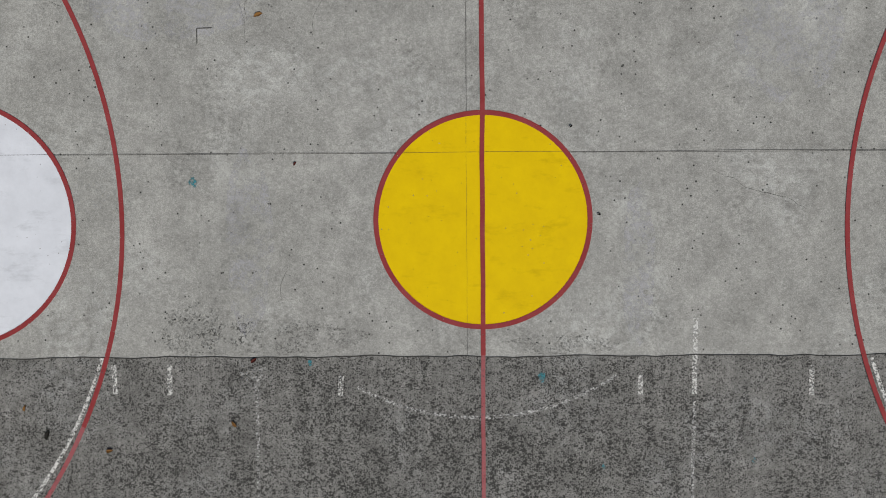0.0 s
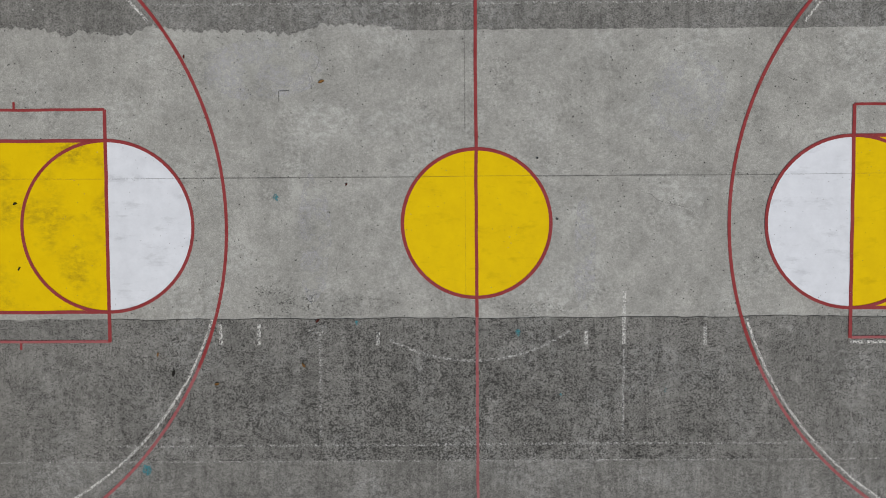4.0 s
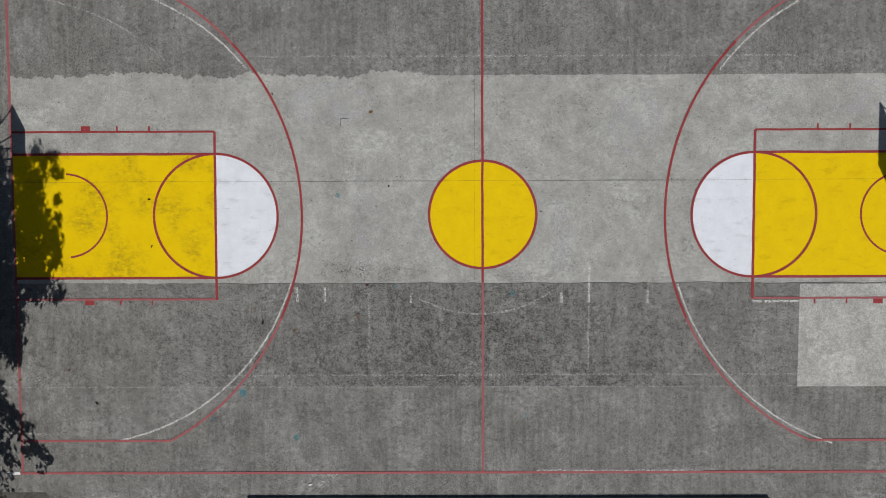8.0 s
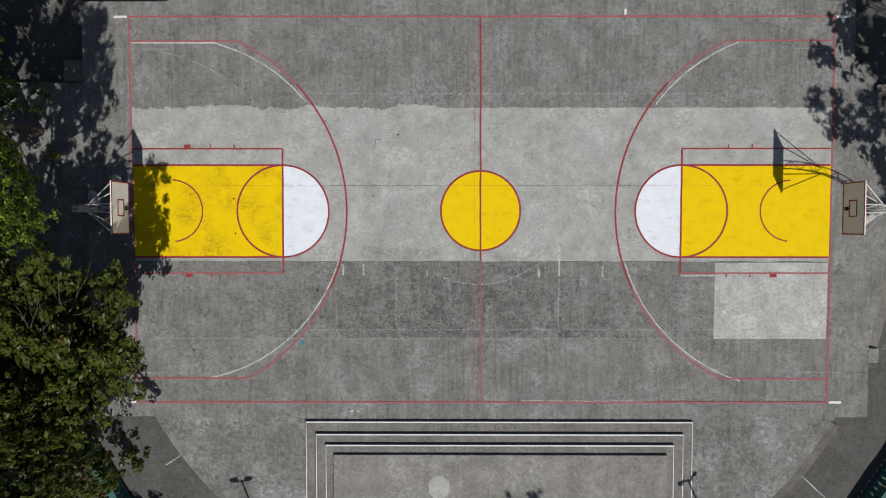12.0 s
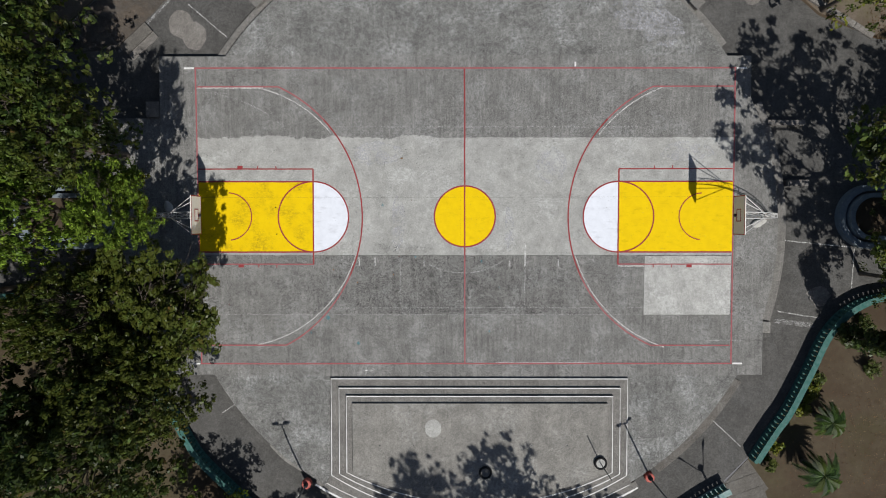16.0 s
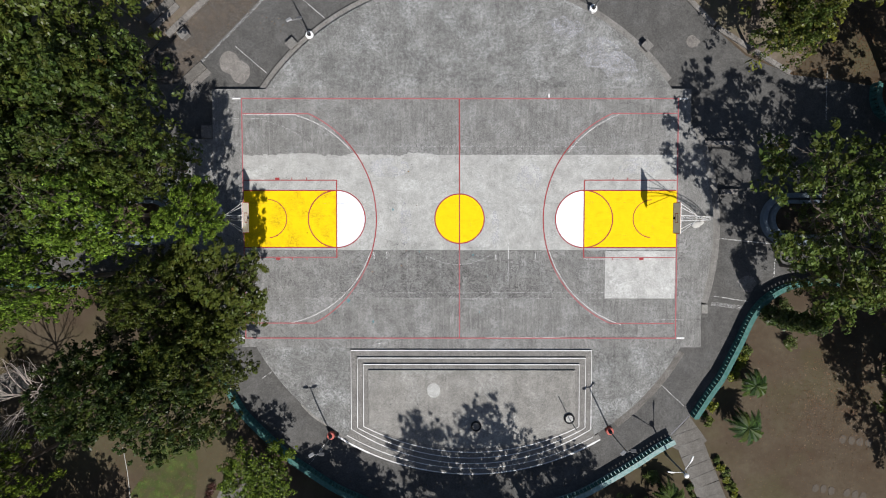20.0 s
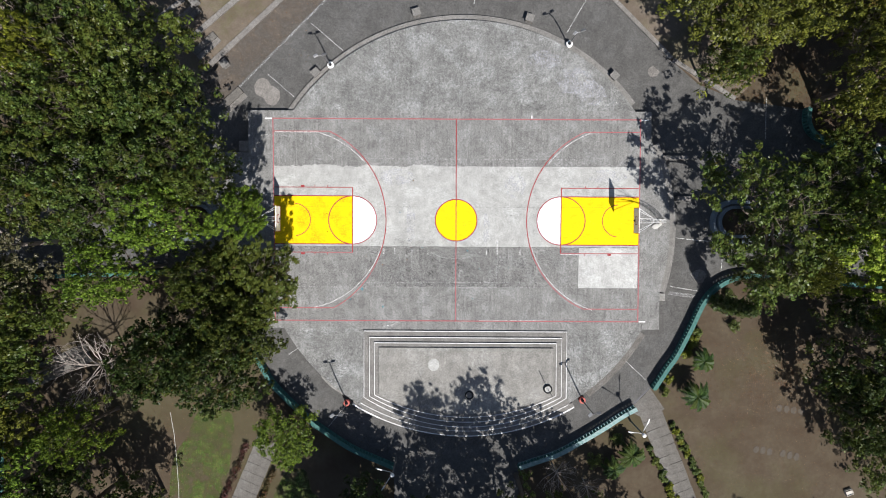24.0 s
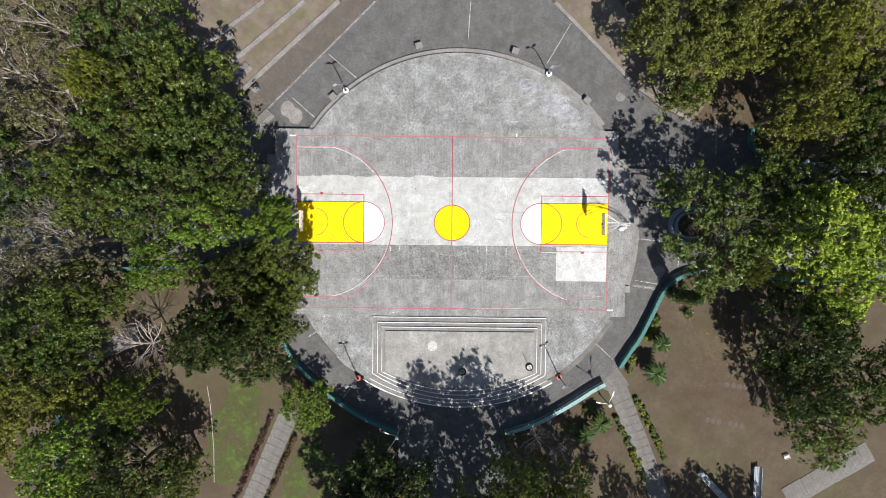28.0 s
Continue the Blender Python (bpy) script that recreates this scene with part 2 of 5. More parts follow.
def ground_mat():
    m = Mat("bare_soil_and_litter", 0.95)
    c = m.mix(m.ramp(m.noise(0.35, 6, 0.65), 0.35, 0.66), (0.053, 0.038, 0.025), (0.079, 0.064, 0.043))
    c = m.mix(m.ramp(m.noise(3.0, 5, 0.7), 0.4, 0.7, 0, 0.55), c, (0.048, 0.034, 0.022))
    grass = m.math("MULTIPLY", m.ramp(m.noise(0.16, 4, 0.6), 0.5, 0.62), m.ramp(m.noise(9, 4, 0.7), 0.35, 0.6))
    c = m.mix(m.math("MULTIPLY", grass, 0.45), c, (0.058, 0.062, 0.022))
    bits = m.math("MULTIPLY", m.ramp(m.cells(9), 0.12, 0.2, 1, 0), m.ramp(m.noise(0.5, 3), 0.48, 0.58))
    c = m.mix(m.math("MULTIPLY", bits, 0.6), c, (0.13, 0.06, 0.03))
    return m.color(c).bump(m.noise(20, 5, 0.75), 0.03, 0.6).m


SOIL = ground_mat()


def terrace_mat():
    """Pale trodden earth with thin dry grass."""
    m = Mat("pale_trodden_earth", 0.95)
    c = m.mix(m.ramp(m.noise(0.8, 6, 0.65), 0.38, 0.62), (0.10, 0.080, 0.060), (0.145, 0.120, 0.094))
    c = m.mix(m.ramp(m.noise(14, 5, 0.75), 0.42, 0.62, 0, 0.5), c, (0.07, 0.055, 0.04))
    grass = m.math("MULTIPLY", m.ramp(m.noise(0.55, 4, 0.6), 0.48, 0.6), m.ramp(m.noise(11, 4, 0.7), 0.36, 0.58))
    c = m.mix(m.math("MULTIPLY", grass, 0.4), c, (0.085, 0.095, 0.03))
    return m.color(c).bump(m.noise(22, 5, 0.75), 0.03, 0.6).m


TERRACE = terrace_mat()


def plain(name, col, rough=0.6, metal=0.0, vary=0.25):
    m = Mat(name, rough, metal)
    m.color(m.mix(m.ramp(m.noise(6, 5, 0.7), 0.35, 0.7, 0, vary), col, [v * 0.55 for v in col]))
    return m.bump(m.noise(60, 2), 0.002, 0.3).m


def leaf_mat(name, a, b, c):
    """Leaves: three greens, sorted by leaf and by tree, that let light through."""
    m = Mat(name, 0.42)
    m.b.inputs["Specular IOR Level"].default_value = 0.2
    # Tones differ by leaf; the wide range also imitates lit and shaded leaves.
    col = m.mix(m.random(True), a, b)
    col = m.mix(m.ramp(m.noise(1.1, 4), 0.46, 0.6), col, c)
    col = m.mix(m.ramp(m.noise(0.55, 3), 0.54, 0.64, 0.0, 0.45), col, [a[0] * 0.8, a[1] * 0.9, a[2] * 0.8])
    tree = m.random()
    col = m.mix(m.ramp(tree, 0.3, 1, 0.0, 0.42), col, (0.08, 0.086, 0.012))
    # Yellowish young tips, coloured brighter still to stand in for sunlit highlights.
    tips = m.math("MULTIPLY", m.ramp(m.noise(2.6, 2), 0.55, 0.66), m.ramp(m.random(True), 0.3, 0.8))
    col = m.mix(m.math("MULTIPLY", tips, 0.8), col, [min(0.5, 1.9 * v) for v in b])
    col = m.mix(m.ramp(tree, 0.0, 0.45, 0.38, 0.0), col, (0.012, 0.022, 0.006))
    dead = m.math("MULTIPLY", m.ramp(m.noise(0.8, 3), 0.63, 0.68), m.ramp(m.random(True), 0.4, 0.7))
    col = m.mix(m.math("MULTIPLY", dead, 0.6), col, (0.12, 0.05, 0.02))
    m.color(col)
    thin = m.t.nodes.new("ShaderNodeBsdfTranslucent")
    m.put(thin.inputs[0], m.mix(0.5, col, (0.14, 0.2, 0.02)))
    both = m.t.nodes.new("ShaderNodeMixShader")
    both.inputs[0].default_value = 0.13
    m.t.links.new(m.b.outputs[0], both.inputs[1])
    m.t.links.new(thin.outputs[0], both.inputs[2])
    m.t.links.new(both.outputs[0], m.t.nodes["Material Output"].inputs[0])
    return m.m


LEAF = {
    "oak": leaf_mat("dark_green_leaves", (0.008, 0.020, 0.003), (0.073, 0.111, 0.023), (0.059, 0.068, 0.012)),
    "olive": leaf_mat("olive_leaves", (0.029, 0.038, 0.006), (0.145, 0.155, 0.024), (0.097, 0.096, 0.015)),
    "lime": leaf_mat("yellow_green_leaves", (0.040, 0.055, 0.007), (0.172, 0.189, 0.020), (0.119, 0.121, 0.015)),
    "bright": leaf_mat("fresh_green_leaves", (0.022, 0.048, 0.006), (0.164, 0.227, 0.020), (0.082, 0.121, 0.012)),
    "dark": leaf_mat("deep_green_leaves", (0.004, 0.011, 0.002), (0.048, 0.075, 0.018), (0.034, 0.041, 0.008)),
    "lush": leaf_mat("light_green_leaves", (0.146, 0.224, 0.020), (0.336, 0.428, 0.050), (0.213, 0.286, 0.030)),
    "bare": leaf_mat("dull_green_leaves", (0.045, 0.042, 0.022), (0.140, 0.130, 0.070), (0.10, 0.088, 0.05)),
}
LEAF["airy"] = LEAF["oak"]
LEAF["vivid"] = leaf_mat("vivid_green_leaves", (0.030, 0.065, 0.010), (0.17, 0.26, 0.03), (0.10, 0.16, 0.018))
BARK = plain("grey_brown_bark", (0.12, 0.098, 0.08), 0.9, 0, 0.6)
TWIG = plain("pale_bare_twigs", (0.33, 0.285, 0.25), 0.9, 0, 0.4)


# ---- building helpers ----
def part(name, bm, material, parent=None, label="", smooth=False):
    me = bpy.data.meshes.new(name)
    bmesh.ops.recalc_face_normals(bm, faces=bm.faces[:])
    bm.normal_update()
    if all(abs(f.normal.z) > 0.99 for f in bm.faces) and len({round(v.co.z, 4) for v in bm.verts}) == 1:
        bmesh.ops.reverse_faces(bm, faces=[f for f in bm.faces if f.normal.z < 0])
    bm.to_mesh(me)
    bm.free()
    if smooth:
        me.shade_smooth()
    me.materials.append(material)
    ob = new(name, me)
    if parent:
        ob.parent = parent
    if label:
        ob["label"] = label
    return ob


def holder(name, at=(0, 0, 0), rz=0.0, label="", category="", group="", kind=""):
    ob = new(name)
    ob.matrix_world = pose(*at, 0, 0, rz)
    return tagged(ob, label, category, group, kind)


def prism(bm, pts, z0, z1, bevel=0.0):
    """A slab over the outline pts."""
    low = [bm.verts.new((x, y, z0)) for x, y in pts]
    top = [bm.verts.new((x, y, z1)) for x, y in pts]
    n = len(pts)
    bm.faces.new(top)
    bm.faces.new(low[::-1])
    for i in range(n):
        bm.faces.new((low[i], low[(i + 1) % n], top[(i + 1) % n], top[i]))
    if bevel:
        rim = [e for e in bm.edges if e.verts[0] in top and e.verts[1] in top]
        bmesh.ops.bevel(bm, geom=rim, offset=bevel, segments=2, affect="EDGES")
    return bm


def sheet(bm, pts, z):
    bm.faces.new([bm.verts.new((x, y, z)) for x, y in pts])
    return bm


def box(bm, x0, x1, y0, y1, z0, z1, bevel=0.0):
    start = set(bm.edges)
    prism(bm, [(x0, y0), (x1, y0), (x1, y1), (x0, y1)], z0, z1)
    if bevel:
        bmesh.ops.bevel(bm, geom=[e for e in bm.edges if e not in start], offset=bevel, segments=2, affect="EDGES")
    return bm


def tube(bm, path, radii, sides=8, caps=True):
    """A round bar along path; radii: one a point, or one for all."""
    path = [Vector(p) for p in path]
    if not hasattr(radii, "__len__"):
        radii = [radii] * len(path)
    rings = []
    for i, p in enumerate(path):
        way = (path[min(i + 1, len(path) - 1)] - path[max(i - 1, 0)]).normalized()
        side = way.cross(Vector((0, 0, 1)) if abs(way.z) < 0.9 else Vector((1, 0, 0))).normalized()
        up = side.cross(way)
        rings.append([bm.verts.new(p + radii[i] * (side * math.cos(a) + up * math.sin(a))) for a in (2 * math.pi * k / sides for k in range(sides))])
    for a, b in zip(rings, rings[1:]):
        for k in range(sides):
            bm.faces.new((a[k], a[(k + 1) % sides], b[(k + 1) % sides], b[k]))
    if caps:
        bm.faces.new(rings[0][::-1])
        bm.faces.new(rings[-1])
    return bm


def lathe(bm, profile, sides=16, at=(0, 0, 0)):
    """A turned solid: profile of (radius, height)."""
    rings = [[bm.verts.new((at[0] + r * math.cos(a), at[1] + r * math.sin(a), at[2] + z)) for a in (2 * math.pi * k / sides for k in range(sides))] for r, z in profile]
    for a, b in zip(rings, rings[1:]):
        for k in range(sides):
            bm.faces.new((a[k], a[(k + 1) % sides], b[(k + 1) % sides], b[k]))
    bm.faces.new(rings[0][::-1])
    bm.faces.new(rings[-1])
    return bm


def ring_pts(cx, cy, r, a0, a1, n):
    return [(cx + r * math.cos(radians(a0 + (a1 - a0) * k / n)), cy + r * math.sin(radians(a0 + (a1 - a0) * k / n))) for k in range(n + 1)]


def ribbon(bm, pts, width, z, closed=False, wob=0.0):
    """A flat painted band along pts."""
    n = len(pts)
    sides = []
    for i, p in enumerate(pts):
        a = pts[(i - 1) % n] if closed or i else pts[0]
        b = pts[(i + 1) % n] if closed or i < n - 1 else pts[-1]
        d = Vector((b[0] - a[0], b[1] - a[1])).normalized()
        w = width / 2 * (1 + wob * random.uniform(-1, 1))
        sides.append((bm.verts.new((p[0] - d.y * w, p[1] + d.x * w, z)), bm.verts.new((p[0] + d.y * w, p[1] - d.x * w, z))))
    for i in range(n if closed else n - 1):
        a, b = sides[i], sides[(i + 1) % n]
        bm.faces.new((a[1], b[1], b[0], a[0]))
    return bm


def wander(p, q, step=0.35, amp=0.012):
    """Points from p to q that stray a little, like a line painted by hand."""
    n = max(2, int(math.dist(p, q) / step))
    d = Vector((q[0] - p[0], q[1] - p[1])).normalized()
    out = []
    for k in range(n + 1):
        s = k / n
        o = amp * noise.noise((p[0] + s * 9.1, p[1] - s * 7.3, 4.0)) if 0 < k < n else 0
        out.append((p[0] + (q[0] - p[0]) * s - d.y * o, p[1] + (q[1] - p[1]) * s + d.x * o))
    return out


def ragged(p, q, step=0.12, amp=0.12, seed=0.0):
    n = max(2, int(math.dist(p, q) / step))
    return [(p[0] + (q[0] - p[0]) * k / n, p[1] + (q[1] - p[1]) * k / n + amp * (noise.noise((k * step * 0.9, seed, 0.5)) + 0.5 * noise.noise((k * step * 3.7, seed, 2.5)))) for k in range(n + 1)]


# ---- ground, road and court slab ----
ROAD_Z = -0.42
CX, CY, CR = 0.57, -0.62, 15.8
bm = bmesh.new()
sheet(bm, ring_pts(0, 0, 700, 0, 360, 48)[:-1], ROAD_Z - 0.03)
tagged(part("ground", bm, SOIL), "dry brown soil with thin grass and fallen leaves", "ground", kind="structure")

WALL_E = [(15.3, -12.85), (16.35, -11.2), (17.0, -10.25), (18.05, -8.15), (19.03, -6.1), (20.3, -4.8), (22.15, -4.15), (25.0, -4.2), (31.0, -4.8), (38.0, -5.0)]
WALL_SE = [(5.0, -19.05), (6.15, -18.65), (7.96, -18.0), (9.76, -17.0), (11.55, -15.9), (12.89, -15.0), (13.95, -14.4)]
WALL_SW = [(-20.3, -3.85), (-19.3, -3.92), (-18.15, -4.46), (-17.45, -5.9), (-16.16, -9.2), (-15.18, -10.8), (-14.49, -12.05), (-13.67, -13.15), (-11.33, -15.4), (-10.03, -16.35), (-7.85, -17.75), (-4.75, -19.1)]
WALL_W = [(-38.0, -4.6), (-30.0, -4.4), (-27.3, -4.3), (-22.2, -4.05), (-20.3, -3.85)]
WALL_NE = [(26.6, 8.6), (26.6, 7.5), (27.3, 6.5), (29.6, 5.7), (33.0, 5.55), (39.0, 5.9)]
road = [(-4.75, -60), (5.6, -60)] + WALL_SE + WALL_E + [(60, -5.2), (60, 6.2)] + WALL_NE[::-1] + [(24.0, 9.0), (21.5, 9.3), (18.5, 10.5), (16.4, 12.3), (12.2, 16.75), (8.8, 19.9), (4.5, 24.5), (4.5, 80), (-3.0, 80), (-3.0, 26.5), (-9.9, 20.0), (-12.1, 18.06), (-18.5, 12.24), (-22.5, 8.6), (-26.0, 5.6), (-60, 5.4), (-60, -4.7)] + WALL_W[:-1] + WALL_SW
bm = bmesh.new()
flat, _, tris, *_ = delaunay_2d_cdt([Vector(p) for p in road], [], [list(range(len(road)))], 1, 1e-5)
spots = [bm.verts.new((p.x, p.y, ROAD_Z)) for p in flat]
for t in tris:
    bm.faces.new([spots[k] for k in t])
tagged(part("road", bm, ASPHALT), "worn dark grey asphalt road round the court", "road", kind="structure")

court = holder("court_slab", (0, 0, 0), 0, "round grey concrete slab with a painted basketball court", "court", kind="structure")


def disc_x(y, s=1, r=CR):
    return CX + s * math.sqrt(max(0.0, r * r - (y - CY) ** 2))


# the base: the disc and the oblong in one body, its top a little below the panels
YN, YS, XW, XE = 8.33, -8.33, -15.9, 15.67
XN = 14.83
outline = []
a_ne = math.degrees(math.atan2(YN - CY, disc_x(YN) - CX))
a_nw = math.degrees(math.atan2(YN - CY, disc_x(YN, -1) - CX))
outline += ring_pts(CX, CY, CR, a_ne, a_nw, 64) + [(XW, YN), (XW, YS)]
a_sw = math.degrees(math.atan2(YS - CY, disc_x(YS, -1) - CX))
a_se = math.degrees(math.atan2(YS - CY, disc_x(YS) - CX))
outline += ring_pts(CX, CY, CR, a_sw, a_se + 0 if a_se > a_sw else a_se + 360, 64) + [(XE, YS)]
ye = CY - math.sqrt(CR * CR - (XE - CX) ** 2)
a0 = math.degrees(math.atan2(ye - CY, XE - CX))
a1 = math.degrees(math.asin((math.sqrt(CR * CR - (XN - CX) ** 2)) / CR))
outline += ring_pts(CX, CY, CR, a0, a1, 30) + [(XN, YN)]
bm = bmesh.new()
prism(bm, outline, ROAD_Z - 0.05, -0.004)
bmesh.ops.triangulate(bm, faces=[f for f in bm.faces if len(f.verts) > 4])
part("base", bm, CONC_GREY, court)


def panel(name, pts, mat, z=0.0, label=""):
    bm = bmesh.new()
    prism(bm, pts, -0.02, z)
    bmesh.ops.triangulate(bm, faces=[f for f in bm.faces if len(f.verts) > 4])
    return part(name, bm, mat, court, label)


G = 0.012
# north segment, north band, light topping, south bands, south segment
panel("concrete_panel", ring_pts(CX, CY, CR - 0.01, a_ne + 0.3, a_nw - 0.3, 60), CONC_ARC)
panel("concrete_panel", [(XW + G, 3.9), (XN - G, 3.9), (XN - G, YN - G), (XW + G, YN - G)], CONC_GREY)
panel("concrete_panel", [(-14.0, -5.13 + G), (14.9, -5.13 + G), (14.9, -1.9), (-14.0, -1.9)], CONC_DARK)
panel("concrete_panel", [(XW + G, YS + G), (XE - G, YS + G), (XE - G, -5.5), (14.9, -5.13 - G), (XW + G, -5.13 - G)], CONC_GREY, 0.001)
panel("concrete_panel", ring_pts(CX, CY, CR - 0.01, a_sw + 0.3, (a_se if a_se > a_sw else a_se + 360) - 0.3, 60), CONC_ARC)
panel("concrete_panel", [(XW + G, -5.13 + G), (-14.0 - G, -5.13 + G), (-14.0 - G, 3.9 - G), (XW + G, 3.9 - G)], CONC_GREY)
def spill(x):
    """How far the topping was spread over its northern edge: rough in the west, clean in the east."""
    rough = 1.0 if x < -1.6 else 0.18
    lump = max(0.0, noise.noise((x * 0.55, 3.1, 0.2))) * 0.22
    return 4.12 + rough * (lump + 0.06 * noise.noise((x * 2.6, 1.3, 0.4)) + 0.07 * noise.noise((x * 7.0, 5.3, 1.4)) + 0.06 * noise.noise((x * 16.0, 2.3, 3.4)) + 0.03 * noise.noise((x * 33.0, 2.3, 7.4)))


north = [(13.97 - 0.03 * k, spill(13.97 - 0.03 * k)) for k in range(932)]
south = ragged((-13.97, -2.0), (13.97, -2.02), 0.06, 0.035, 8.0)
west_s, east_s = [p for p in south if p[0] < -0.26], [p for p in south if p[0] > -0.22]
jy = 1.02
west_n, east_n = [p for p in north if p[0] < -0.26], [p for p in north if p[0] > -0.22]
J = 0.004


def topping(lo, hi, label=""):
    """A thin layer between a southern and a northern edge with the same number of points."""
    bm = bmesh.new()
    rows = [[bm.verts.new((x, y, z)) for x, y in side] for side, z in ((lo, -0.02), (lo, 0.004), (hi, 0.004), (hi, -0.02))]
    for a, b in zip(rows, rows[1:]):
        for k in range(len(lo) - 1):
            bm.faces.new((a[k], a[k + 1], b[k + 1], b[k]))
    for k in (0, -1):
        bm.faces.new([r[k] for r in rows])
    bmesh.ops.recalc_face_normals(bm, faces=bm.faces[:])
    return part("concrete_topping", bm, CONC_LIGHT, court, label)


for pts, top in ((west_n, True), (east_n, True), (west_s, False), (east_s, False)):
    pts = sorted(pts + [(-0.24 + (-J if pts[0][0] < 0 and pts[-1][0] < 0 else J), 4.13 if top else -2.0)])
    level = [(x, jy + J if top else jy - J) for x, y in pts]
    topping(level if top else pts, pts if top else level, "pale concrete topping with a ragged edge")
panel("concrete_patch", [(9.4, -5.14), (13.92, -5.14), (13.95, -2.06), (9.43, -2.06)], CONC_PATCH, 0.006, "pale square repair patch of new concrete")

# ---- painted court ----
FIELD_Z, LINE_Z = 0.009, 0.014


def paint(name, mat, z, *bands, width=0.075):
    bm = bmesh.new()
    for b in bands:
        ribbon(bm, b, width, z)
    return part(name, bm, mat, court)


def field(name, pts, mat, z=FIELD_Z):
    bm = bmesh.new()
    sheet(bm, pts, z)
    bmesh.ops.triangulate(bm, faces=bm.faces[:])
    return part(name, bm, mat, court)


field("yellow_centre_disc", ring_pts(0, 0.02, 1.57, 0, 360, 72)[:-1], PAINT_YELLOW)
for s, base in ((-1, -7.93), (1, 8.03)):
    field("yellow_key", [(base, 1.84), (base, -1.84), (s * 13.97, -1.84), (s * 13.97, 1.84)], PAINT_YELLOW_WORN if s < 0 else PAINT_YELLOW)
    arc = ring_pts(base, 0.0, 1.83, 90, -90, 40) if s < 0 else ring_pts(base, 0.0, 1.83, 90, 270, 40)
    field("white_half_disc", arc, PAINT_WHITE, FIELD_Z)

bm = bmesh.new()
ribbon(bm, ring_pts(0, 0.02, 1.59, 0, 360, 90)[:-1], 0.075, LINE_Z, True)
part("centre_circle_line", bm, PAINT_RED, court)
paint("halfway_line", PAINT_RED, LINE_Z + 0.002, wander((-0.02, 7.72), (0.0, -2.0)), width=0.07)
paint("halfway_line", PAINT_RED_OLD, LINE_Z + 0.002, wander((0.0, -2.0), (0.005, -7.76)), width=0.06)
paint("side_line", PAINT_RED_OLD, LINE_Z + 0.004, wander((-14.05, 7.725), (14.04, 7.70)), width=0.075)
paint("side_line", PAINT_RED_OLD, LINE_Z + 0.004, wander((-13.95, -7.745), (14.06, -7.72)), width=0.07)
paint("base_line", PAINT_RED_OLD, LINE_Z, wander((-14.01, 7.68), (-13.9, -7.7)), width=0.07)
paint("base_line", PAINT_RED_OLD, LINE_Z, wander((14.0, 7.66), (14.02, -7.68)), width=0.07)
for s, base, tx, tr in ((-1, -7.93, -12.8, 7.43), (1, 8.03, 12.8, 7.40)):
    dx = math.sqrt(tr * tr - 6.76**2)
    a = math.degrees(math.atan2(6.76, dx))
    arc = ring_pts(tx, 0.0, tr, a, -a, 70) if s < 0 else ring_pts(tx, 0.0, tr, 180 - a, 180 + a, 70)
    if s < 0:
        arc = [(x + 0.3 * max(0.0, -y / 6.76) ** 5, y) for x, y in arc]
    paint("three_point_line", PAINT_RED, LINE_Z, arc[12:-22], width=0.07)
    paint("three_point_line", PAINT_RED_OLD, LINE_Z, [(s * 13.93, 6.76)] + arc[:13], arc[-23:] + [(s * 13.93, -6.76)], width=0.065)
    for y in (1.84, -1.84):
        paint("key_line", PAINT_RED, LINE_Z, wander((base, y), (s * 13.95, y)), width=0.075)
    paint("free_throw_line", PAINT_RED, LINE_Z + 0.002, wander((base, 2.5), (base - 0.01, -2.5)), width=0.075)
    bm = bmesh.new()
    ribbon(bm, ring_pts(base, 0.0, 1.84, 0, 360, 90)[:-1], 0.07, LINE_Z + 0.004, True)
    part("free_throw_circle", bm, PAINT_RED, court)
    for y in (2.5, -2.48):
        paint("lane_line", PAINT_RED if y > 0 else PAINT_RED_OLD, LINE_Z, wander((base, y), (s * 13.95, y)), width=0.06)
        o = 1 if y > 0 else -1
        for x in (9.87, 10.82):
            field("lane_mark", [(s * x - 0.025, y + o * 0.03), (s * x + 0.025, y + o * 0.03), (s * x + 0.025, y + o * 0.17), (s * x - 0.025, y + o * 0.17)], PAINT_RED, LINE_Z)
        if s < 0 or y < 0:
            field("lane_block", [(s * 11.75 - 0.14, y + o * 0.03), (s * 11.75 + 0.14, y + o * 0.03), (s * 11.75 + 0.14, y + o * 0.17), (s * 11.75 - 0.14, y + o * 0.17)], PAINT_RED, LINE_Z)
    arc = ring_pts(s * 12.41, 0.02, 1.24, 88, -84, 36) if s < 0 else ring_pts(12.41, 0.02, 1.22, 92, 264, 36)
    paint("no_charge_arc", PAINT_RED, LINE_Z, arc, width=0.055)
    # older white markings that show beside the red
    ox, orad = (-12.3, 6.88) if s < 0 else (12.7, 7.17)
    lo = ring_pts(ox, 0, orad, -17, -79, 40) if s < 0 else ring_pts(ox, 0, orad + 0.03, 196.5, 252, 40)
    hi = ring_pts(ox, 0, orad, 39, 75, 24) if s < 0 else ring_pts(ox, 0, orad - 0.03, 143.5, 109, 24)
    paint("old_white_arc", PAINT_OLD_WHITE, LINE_Z - 0.004, lo, hi, width=0.055)
paint("old_white_line", PAINT_OLD_WHITE, LINE_Z - 0.004, wander((-13.95, 6.70), (-10.5, 6.70)), width=0.07)
paint("old_white_line", PAINT_FAINT, LINE_Z - 0.004, ring_pts(-13.9, 0.0, 6.45, 89, 45, 24), wander((-14.6, 6.47), (-12.4, 6.44)), wander((12.2, 6.44), (14.0, 6.46)), width=0.05)
